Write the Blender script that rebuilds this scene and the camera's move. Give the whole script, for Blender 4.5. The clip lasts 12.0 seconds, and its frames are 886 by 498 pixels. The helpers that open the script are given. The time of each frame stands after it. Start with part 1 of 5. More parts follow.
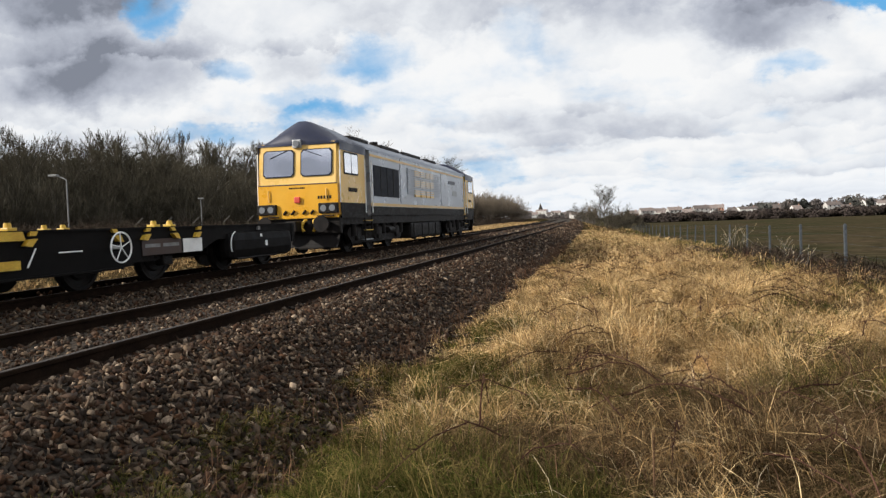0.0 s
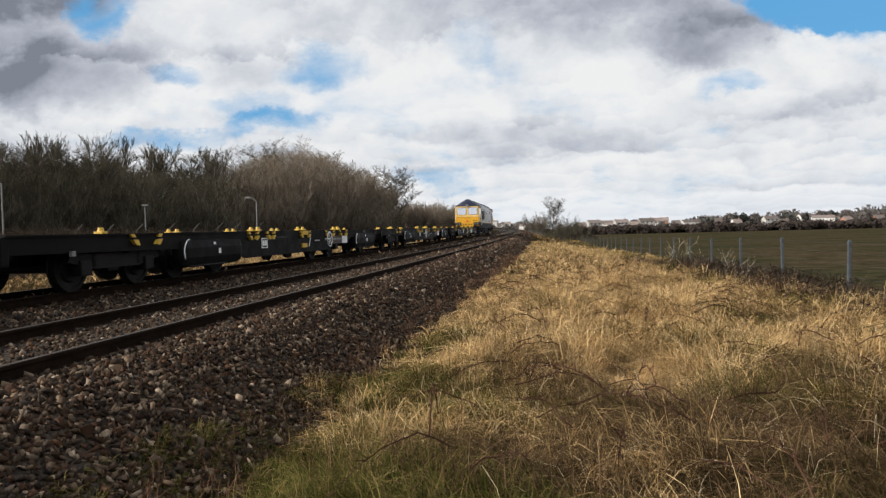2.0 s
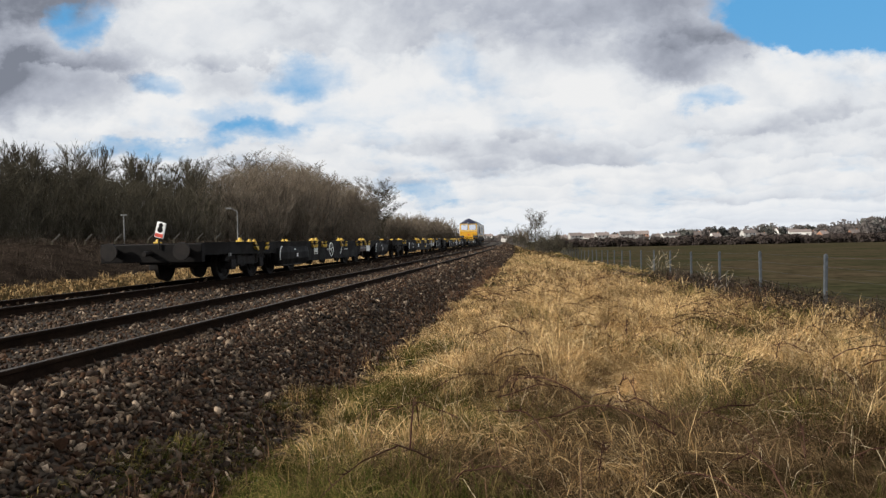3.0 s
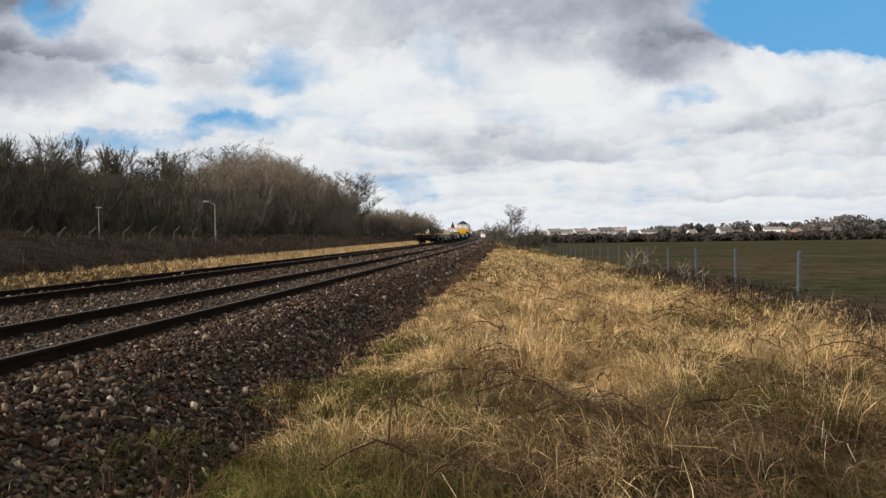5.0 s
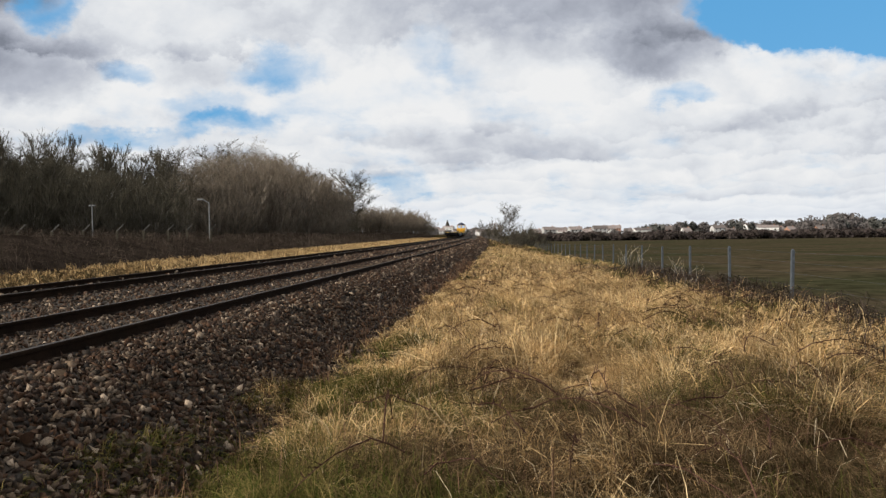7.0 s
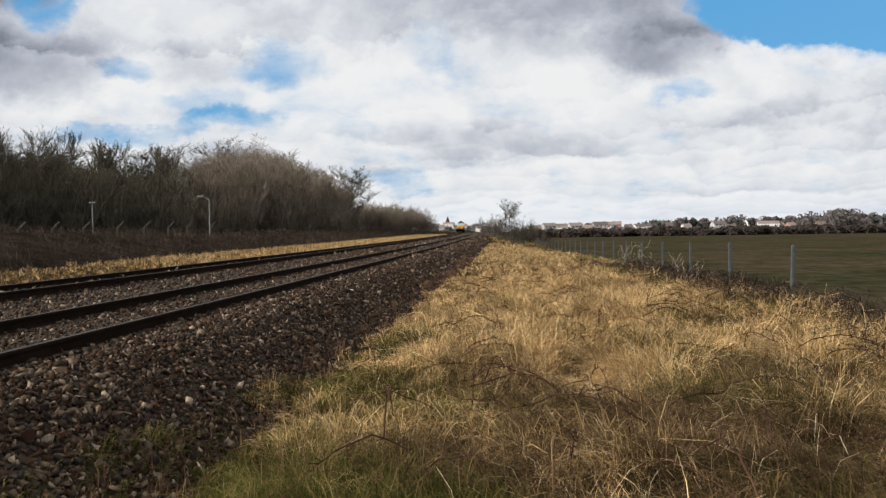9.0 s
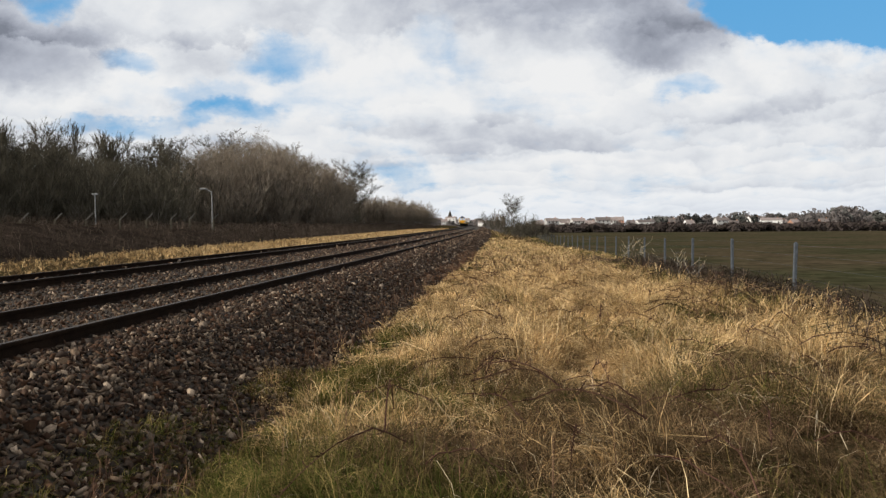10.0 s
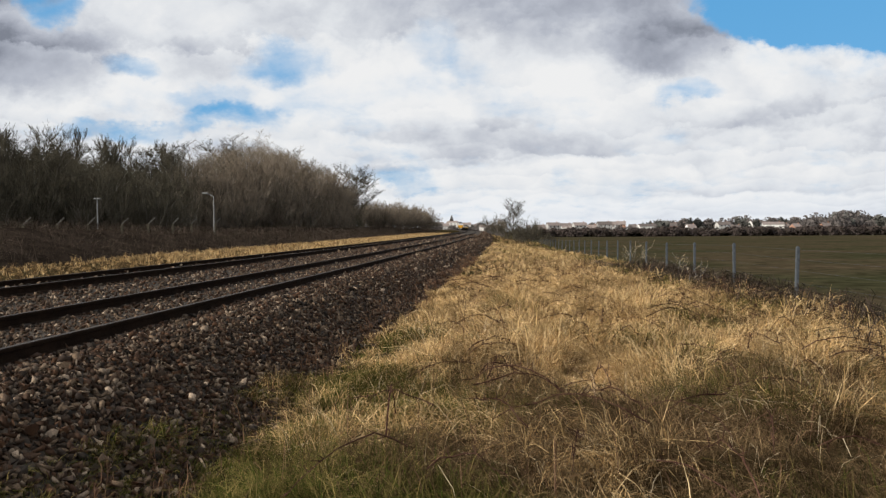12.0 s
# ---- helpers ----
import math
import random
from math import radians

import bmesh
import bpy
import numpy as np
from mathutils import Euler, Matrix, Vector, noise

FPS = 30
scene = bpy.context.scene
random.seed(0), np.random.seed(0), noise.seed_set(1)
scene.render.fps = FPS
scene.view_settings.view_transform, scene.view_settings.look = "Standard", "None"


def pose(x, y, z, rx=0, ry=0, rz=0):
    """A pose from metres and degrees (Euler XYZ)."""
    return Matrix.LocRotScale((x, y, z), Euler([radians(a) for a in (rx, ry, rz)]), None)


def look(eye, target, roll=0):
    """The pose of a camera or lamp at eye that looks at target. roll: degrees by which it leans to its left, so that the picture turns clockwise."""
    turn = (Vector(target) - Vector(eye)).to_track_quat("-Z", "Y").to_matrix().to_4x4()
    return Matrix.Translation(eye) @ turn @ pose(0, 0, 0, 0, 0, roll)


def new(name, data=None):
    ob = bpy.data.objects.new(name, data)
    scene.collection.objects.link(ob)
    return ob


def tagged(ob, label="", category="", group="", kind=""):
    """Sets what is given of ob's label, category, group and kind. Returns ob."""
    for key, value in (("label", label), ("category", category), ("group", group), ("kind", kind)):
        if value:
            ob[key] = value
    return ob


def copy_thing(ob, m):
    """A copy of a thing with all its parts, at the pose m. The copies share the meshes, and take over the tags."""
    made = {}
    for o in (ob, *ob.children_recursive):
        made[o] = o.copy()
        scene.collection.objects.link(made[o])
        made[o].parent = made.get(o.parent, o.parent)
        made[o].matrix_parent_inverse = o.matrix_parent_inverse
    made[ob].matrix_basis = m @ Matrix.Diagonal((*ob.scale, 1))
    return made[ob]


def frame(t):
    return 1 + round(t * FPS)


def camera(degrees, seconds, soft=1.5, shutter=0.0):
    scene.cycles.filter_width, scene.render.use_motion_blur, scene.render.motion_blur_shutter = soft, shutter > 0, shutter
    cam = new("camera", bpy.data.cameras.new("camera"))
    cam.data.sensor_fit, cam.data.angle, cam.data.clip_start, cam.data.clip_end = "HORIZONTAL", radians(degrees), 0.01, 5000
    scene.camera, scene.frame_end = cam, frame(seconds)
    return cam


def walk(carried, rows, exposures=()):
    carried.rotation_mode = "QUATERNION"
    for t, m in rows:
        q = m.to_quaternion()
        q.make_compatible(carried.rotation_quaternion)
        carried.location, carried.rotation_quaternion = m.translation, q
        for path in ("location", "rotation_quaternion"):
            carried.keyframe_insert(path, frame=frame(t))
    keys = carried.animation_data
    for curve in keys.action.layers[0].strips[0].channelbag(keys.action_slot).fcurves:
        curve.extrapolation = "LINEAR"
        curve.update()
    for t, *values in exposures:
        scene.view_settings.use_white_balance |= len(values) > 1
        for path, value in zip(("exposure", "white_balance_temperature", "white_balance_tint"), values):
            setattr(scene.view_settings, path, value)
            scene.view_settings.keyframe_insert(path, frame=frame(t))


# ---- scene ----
# ---- camera and its walk (it turns in the holder's grip, and stands) ----
EYE = 0.93
cam = camera(65.0, 12.0, soft=1.35)
PATH = [
    (0.0, pose(0, 0, EYE, 87.61, 2.01, 7.35)),
    (0.5, pose(0, 0, EYE, 89.26, -0.06, 6.62)),
    (1.0, pose(0, 0, EYE, 88.81, 1.36, 5.29)),
    (1.5, pose(0, 0, EYE, 88.54, 1.35, 4.17)),
    (2.0, pose(0, 0, EYE, 88.32, 1.42, 3.32)),
    (2.5, pose(0, 0, EYE, 89.20, 1.63, 2.28)),
    (3.0, pose(0, 0, EYE, 89.27, 1.09, 1.84)),
    (3.5, pose(0, 0, EYE, 89.40, 0.67, 0.90)),
    (5.5, pose(0, 0, EYE, 88.73, 0.72, 0.07)),
    (6.0, pose(0, 0, EYE, 88.75, 0.68, -0.07)),
    (6.5, pose(0, 0, EYE, 88.72, 0.58, -0.13)),
    (7.0, pose(0, 0, EYE, 88.67, 0.70, -0.28)),
    (9.0, pose(0, 0, EYE, 88.38, 0.81, -0.26)),
    (9.5, pose(0, 0, EYE, 88.04, 0.46, -0.36)),
    (10.0, pose(0, 0, EYE, 87.91, 0.36, -0.07)),
    (10.5, pose(0, 0, EYE, 88.50, 0.36, -0.22)),
    (11.0, pose(0, 0, EYE, 88.52, 0.31, -0.01)),
    (11.5, pose(0, 0, EYE, 88.33, 0.51, 0.04)),
    (12.0, pose(0, 0, EYE, 88.27, 0.37, 0.06)),
]
walk(cam, PATH, exposures=[(0.0, 0.12), (0.5, 0.0), (12.0, 0.0)])


# ---- world, sun, exposure ----
SUN_AZ, SUN_EL = radians(114), radians(25)     # azimuth from straight ahead towards the woods: behind, over the far track
sun_way = Vector((-math.sin(SUN_AZ) * math.cos(SUN_EL), math.cos(SUN_AZ) * math.cos(SUN_EL), math.sin(SUN_EL)))
sun = new("sun", bpy.data.lights.new("sun", "SUN"))
sun.data.energy, sun.data.angle, sun.data.color = 5.0, radians(0.6), (1.0, 0.94, 0.85)
sun.matrix_world = look(sun_way * 50, (0, 0, 0))


class Nodes:
    """Short hand for a node tree."""

    def __init__(self, tree):
        self.t = tree
        tree.nodes.clear()

    def n(self, kind, **kw):
        node = self.t.nodes.new(kind)
        for key, v in kw.items():
            if key in node.inputs:
                self.put(node.inputs[key], v)
            else:
                setattr(node, key, v)
        return node

    def put(self, socket, v):
        if hasattr(v, "is_output"):
            self.t.links.new(v, socket)
        else:
            socket.default_value = v

    def math(self, op, a, b=0.0, clamp=False):
        node = self.t.nodes.new("ShaderNodeMath")
        node.operation, node.use_clamp = op, clamp
        self.put(node.inputs[0], a), self.put(node.inputs[1], b)
        return node.outputs[0]

    def ramp(self, v, a, b, c=0.0, d=1.0):
        node = self.t.nodes.new("ShaderNodeMapRange")
        node.interpolation_type = "SMOOTHSTEP"
        for i, x in enumerate((v, a, b, c, d)):
            self.put(node.inputs[i], x)
        return node.outputs[0]

    def mix(self, f, a, b, blend="MIX"):
        node = self.t.nodes.new("ShaderNodeMix")
        node.data_type, node.blend_type = "RGBA", blend
        self.put(node.inputs[0], f), self.put(node.inputs[6], a), self.put(node.inputs[7], b)
        return node.outputs[2]

    def noise(self, vec, scale, detail=4.0, rough=0.55, distort=0.0):
        node = self.n("ShaderNodeTexNoise", Scale=scale, Detail=detail, Roughness=rough, Distortion=distort)
        if vec is not None:
            self.t.links.new(vec, node.inputs["Vector"])
        return node.outputs[0]


def rgb(*c):
    return (*c, 1.0)


def build_sky():
    """A blue sky under broken cumulus: thick grey bases overhead, white heaps and a few openings, smaller towards the horizon."""
    world = bpy.data.worlds.new("sky")
    scene.world, world.use_nodes = world, True
    k = Nodes(world.node_tree)
    sky = k.n("ShaderNodeTexSky", sky_type="NISHITA", sun_disc=False, sun_elevation=SUN_EL, sun_rotation=-SUN_AZ)
    way = k.n("ShaderNodeTexCoord").outputs["Generated"]
    sep = k.n("ShaderNodeSeparateXYZ", Vector=way)
    up = k.math("MAXIMUM", sep.outputs[2], 0.0)
    ahead = k.math("ADD", k.math("ABSOLUTE", sep.outputs[1]), 0.08)
    # bearing and height over the horizon, on a flat scale
    u, v = k.math("DIVIDE", sep.outputs[0], ahead), k.math("DIVIDE", up, ahead)
    plain = k.n("ShaderNodeCombineXYZ", X=u, Y=k.math("MULTIPLY", v, 1.3), Z=0.0).outputs[0]
    deep = k.math("ADD", up, 0.30)
    deck = k.n("ShaderNodeCombineXYZ", X=k.math("DIVIDE", sep.outputs[0], deep), Y=k.math("DIVIDE", sep.outputs[1], deep), Z=0.0).outputs[0]

    def wander(scale, seed, much):
        at = k.n("ShaderNodeVectorMath", operation="ADD")
        k.put(at.inputs[0], plain)
        at.inputs[1].default_value = (seed, seed * 2, 0)
        return k.math("MULTIPLY", k.math("SUBTRACT", k.noise(at.outputs[0], scale, 7.0, 0.6), 0.5), much)
    uu = k.math("ADD", u, wander(7.0, 3.0, 0.15))
    vv = k.math("ADD", v, wander(8.0, 8.0, 0.11))

    def patch(cx, cy, rx, ry):
        dx = k.math("MULTIPLY", k.math("SUBTRACT", uu, (cx - 784) / 1230), 1230 / rx)
        dy = k.math("MULTIPLY", k.math("SUBTRACT", vv, (409 - cy) / 1230), 1230 / ry)
        q = k.math("ADD", k.math("MULTIPLY", dx, dx), k.math("MULTIPLY", dy, dy))
        return k.ramp(q, 2.4, 0.0)
    heaps = k.noise(deck, 2.2, 5.0, 0.55)
    puffs = k.noise(plain, 9.0, 7.0, 0.62)
    open_, heavy = 0.0, 0.0
    for cx, cy, rx, ry, much in OPENINGS:
        open_ = k.math("ADD", open_, k.math("MULTIPLY", patch(cx, cy, rx, ry), much))
    for cx, cy, rx, ry, much in BANKS:
        heavy = k.math("ADD", heavy, k.math("MULTIPLY", patch(cx, cy, rx, ry), much))
    cover = k.math("ADD", k.math("ADD", k.math("MULTIPLY", heaps, 0.5), k.math("MULTIPLY", puffs, 0.5)), 0.26)
    cover = k.math("SUBTRACT", cover, open_)
    cover = k.math("ADD", cover, k.math("MULTIPLY", heavy, 0.3))
    cover = k.math("SUBTRACT", cover, k.math("MULTIPLY", k.ramp(up, 0.30, 0.10), k.math("MULTIPLY", k.ramp(k.noise(deck, 5.5, 4.0, 0.55), 0.46, 0.70), 0.15)))
    mask = k.ramp(cover, 0.20, 0.72)
    # undersides darken where the cloud is thick; rims and lumps stay white
    lumps = k.math("SUBTRACT", k.noise(plain, 5.0, 6.0, 0.56, 0.3), 0.5)
    # rows of heaps that shrink towards the horizon, each with a white top and a grey base
    far = k.math("DIVIDE", 1.0, k.math("ADD", v, 0.15))
    row_x = k.math("ADD", k.math("MULTIPLY", u, far), wander(7.0, 5.0, 1.0))
    row_y = k.math("SUBTRACT", wander(8.0, 12.0, 1.4), far)
    rows = k.n("ShaderNodeCombineXYZ", X=row_x, Y=row_y, Z=0.0).outputs[0]

    def billow(scale):
        cells = k.n("ShaderNodeTexVoronoi", feature="SMOOTH_F1", voronoi_dimensions="2D", Vector=rows, Scale=scale, Smoothness=0.35)
        core = k.n("ShaderNodeSeparateXYZ", Vector=cells.outputs["Position"]).outputs[1]
        return k.math("MULTIPLY", k.math("SUBTRACT", core, row_y), scale), cells.outputs["Distance"]
    big, gap = billow(1.15)
    small, _ = billow(2.7)
    streak = k.math("ADD", k.math("MULTIPLY", big, 0.30), k.math("MULTIPLY", small, 0.17))
    dark = k.math("ADD", k.math("ADD", heavy, k.math("ADD", k.math("MULTIPLY", lumps, 1.0), k.math("MULTIPLY", k.math("SUBTRACT", puffs, 0.5), -0.55))), k.math("ADD", k.math("MULTIPLY", streak, k.ramp(up, 0.02, 0.3, 1.15, 0.6)), 0.24))
    # rounded heads with darker creases between them
    crease = k.math("ABSOLUTE", k.math("SUBTRACT", k.noise(plain, 6.5, 6.0, 0.5, 0.25), 0.5))
    dark = k.math("ADD", dark, k.math("MULTIPLY", k.math("SUBTRACT", 0.09, crease), 1.5))
    ramp = k.n("ShaderNodeValToRGB")
    k.put(ramp.inputs[0], k.math("MULTIPLY", dark, 0.8, True))
    cr = ramp.color_ramp
    cr.elements[0].position, cr.elements[0].color = 0.0, rgb(0.86, 0.865, 0.87)
    cr.elements[1].position, cr.elements[1].color = 1.0, rgb(0.21, 0.23, 0.28)
    cr.elements.new(0.85).color = rgb(0.32, 0.345, 0.41)
    cr.elements.new(0.25).color = rgb(0.74, 0.765, 0.80)
    cr.elements.new(0.6).color = rgb(0.47, 0.50, 0.57)
    cloud = k.mix(1.0, ramp.outputs[0], rgb(10.0, 10.0, 10.0), "MULTIPLY")
    cloud = k.mix(k.ramp(up, 0.0, 0.07, 0.5, 0.0), cloud, rgb(7.9, 8.4, 9.1))
    blue = k.mix(0.75, sky.outputs[0], rgb(0.95, 4.1, 7.9))
    colour = k.mix(mask, blue, cloud)
    back = k.n("ShaderNodeBackground", Color=colour, Strength=0.1)
    k.t.links.new(back.outputs[0], k.n("ShaderNodeOutputWorld").inputs[0])


# openings and thick banks of the cloud deck: bearing, height, half widths, strength
OPENINGS = [(1420, 34, 195, 74, 0.95), (1290, 84, 70, 34, 0.5), (1440, 88, 120, 24, 0.42), (1590, 30, 90, 50, 0.5), (165, 46, 54, 40, 0.52), (105, 18, 44, 24, 0.28), (285, 154, 60, 18, 0.31), (405, 198, 62, 26, 0.25), (525, 130, 76, 36, 0.35), (765, 96, 56, 40, 0.19), (1172, 190, 50, 18, 0.26), (265, 246, 100, 16, 0.28), (440, 232, 70, 18, 0.28), (700, 326, 70, 16, 0.24), (830, 130, 36, 26, 0.12)]
BANKS = [(1040, 70, 190, 85, 0.44), (1150, 122, 90, 44, 0.46), (960, 30, 160, 60, 0.12), (40, -10, 190, 48, 0.95), (90, 148, 130, 48, 0.62), (20, 90, 90, 60, 0.2), (405, 132, 62, 36, 0.36), (640, 30, 150, 50, 0.16), (1410, 226, 150, 22, 0.28), (850, 268, 110, 26, 0.26), (1290, 255, 90, 18, 0.22), (1545, 160, 60, 40, 0.16), (700, 320, 50, 14, 0.22), (-150, 120, 180, 80, 0.5), (1750, 120, 160, 50, 0.4), (700, -150, 320, 120, 0.45),
         (1370, 132, 170, 34, -0.26), (820, 190, 220, 60, -0.22), (290, 196, 80, 20, -0.30), (900, 350, 420, 36, -0.16), (560, 230, 120, 50, -0.2), (330, 60, 110, 60, -0.16)]
build_sky()

# ---- materials ----
def material(name, colour_a, colour_b, scale=8.0, rough=0.8, metal=0.0, bump=0.2, bump_scale=60.0, fine=0.25, spread=0.0, island=False, coat=0.0, spec=0.5):
    """Two tones mixed by broad noise, fine grain over it, relief; spread: how much pieces differ in brightness."""
    m = bpy.data.materials.new(name)
    m.use_nodes = True
    k = Nodes(m.node_tree)
    at = k.n("ShaderNodeTexCoord").outputs["Object"]
    broad = k.ramp(k.noise(at, scale, 4.0, 0.6), 0.32, 0.68)
    grain = k.noise(at, bump_scale, 4.0, 0.65)
    colour = k.mix(broad, rgb(*colour_a), rgb(*colour_b))
    value = k.ramp(grain, 0.25, 0.75, 1.0 - fine, 1.0 + fine)
    if spread:
        pick = k.n("ShaderNodeNewGeometry").outputs["Random Per Island"] if island else k.n("ShaderNodeObjectInfo").outputs["Random"]
        value = k.math("MULTIPLY", value, k.ramp(pick, 0.0, 1.0, 1.0 - spread, 1.0 + spread))
    colour = k.mix(1.0, colour, k.n("ShaderNodeCombineColor", Red=value, Green=value, Blue=value).outputs[0], "MULTIPLY")
    bsdf = k.n("ShaderNodeBsdfPrincipled", Metallic=metal)
    k.put(bsdf.inputs["Base Color"], colour)
    k.put(bsdf.inputs["Roughness"], k.ramp(broad, 0.0, 1.0, max(rough - 0.1, 0.02), min(rough + 0.08, 1.0)))
    bsdf.inputs["Coat Weight"].default_value = coat
    bsdf.inputs["Specular IOR Level"].default_value = 0.0 if rough >= 0.95 else (0.1 if rough >= 0.9 else spec)
    if bump:
        b = k.n("ShaderNodeBump", Strength=bump, Distance=0.02)
        k.put(b.inputs["Height"], grain)
        k.t.links.new(b.outputs[0], bsdf.inputs["Normal"])
    k.t.links.new(bsdf.outputs[0], k.n("ShaderNodeOutputMaterial").inputs[0])
    return m


def blades(name, tones, spread=0.35, thin=0.35, patch=0.9):
    """Plant matter in several tones that differ from blade to blade, letting some light through."""
    m = bpy.data.materials.new(name)
    m.use_nodes = True
    k = Nodes(m.node_tree)
    pick = k.n("ShaderNodeNewGeometry").outputs["Random Per Island"]
    at = k.n("ShaderNodeTexCoord").outputs["Object"]
    ramp = k.n("ShaderNodeValToRGB")
    k.put(ramp.inputs[0], pick)
    cr = ramp.color_ramp
    cr.elements[0].color, cr.elements[-1].color = rgb(*tones[0]), rgb(*tones[-1])
    for i, c in enumerate(tones[1:-1]):
        cr.elements.new((i + 1) / (len(tones) - 1)).color = rgb(*c)
    value = k.ramp(k.noise(at, patch, 3.0), 0.3, 0.7, 1.0 - spread, 1.0 + spread)
    colour = k.mix(1.0, ramp.outputs[0], k.n("ShaderNodeCombineColor", Red=value, Green=value, Blue=value).outputs[0], "MULTIPLY")
    d = k.n("ShaderNodeBsdfDiffuse", Color=colour)
    t = k.n("ShaderNodeBsdfTranslucent", Color=colour)
    s = k.n("ShaderNodeMixShader")
    s.inputs[0].default_value = thin
    k.t.links.new(d.outputs[0], s.inputs[1]), k.t.links.new(t.outputs[0], s.inputs[2])
    k.t.links.new(s.outputs[0], k.n("ShaderNodeOutputMaterial").inputs[0])
    return m


def stones(name, tones, single=False):
    """Broken rock whose tone differs from piece to piece, with grain and pale chips."""
    m = bpy.data.materials.new(name)
    m.use_nodes = True
    k = Nodes(m.node_tree)
    pick = k.n("ShaderNodeObjectInfo").outputs["Random"] if single else k.n("ShaderNodeNewGeometry").outputs["Random Per Island"]
    ramp = k.n("ShaderNodeValToRGB")
    k.put(ramp.inputs[0], pick)
    cr = ramp.color_ramp
    cr.elements[0].color, cr.elements[-1].color = rgb(*tones[0]), rgb(*tones[-1])
    for i, c in enumerate(tones[1:-1]):
        cr.elements.new((i + 1) / (len(tones) - 1)).color = rgb(*c)
    at = k.n("ShaderNodeNewGeometry").outputs["Position"]
    grain = k.noise(at, 130.0, 4.0, 0.65)
    value = k.ramp(grain, 0.3, 0.75, 0.65, 1.35)
    colour = k.mix(1.0, ramp.outputs[0], k.n("ShaderNodeCombineColor", Red=value, Green=value, Blue=value).outputs[0], "MULTIPLY")
    bsdf = k.n("ShaderNodeBsdfPrincipled", Roughness=0.8)
    k.put(bsdf.inputs["Base Color"], colour)
    bsdf.inputs["Specular IOR Level"].default_value = 0.2
    b = k.n("ShaderNodeBump", Strength=0.4, Distance=0.01)
    k.put(b.inputs["Height"], grain)
    k.t.links.new(b.outputs[0], bsdf.inputs["Normal"])
    k.t.links.new(bsdf.outputs[0], k.n("ShaderNodeOutputMaterial").inputs[0])
    return m


ROCK = [(0.0111, 0.0074, 0.0049), (0.0819, 0.0391, 0.0183), (0.0273, 0.0161, 0.0095), (0.1982, 0.1348, 0.0848), (0.0099, 0.0071, 0.0049), (0.062, 0.0391, 0.0243), (0.0496, 0.0235, 0.0112), (0.0174, 0.0113, 0.0077), (0.3965, 0.297, 0.2071)]


def glass(name, tint, rough=0.04, coat=0.5, metal=0.0):
    m = bpy.data.materials.new(name)
    m.use_nodes = True
    b = m.node_tree.nodes["Principled BSDF"]
    b.inputs["Base Color"].default_value, b.inputs["Roughness"].default_value = rgb(*tint), rough
    b.inputs["Specular IOR Level"].default_value = 0.9
    b.inputs["Coat Weight"].default_value, b.inputs["Metallic"].default_value = coat, metal
    return m


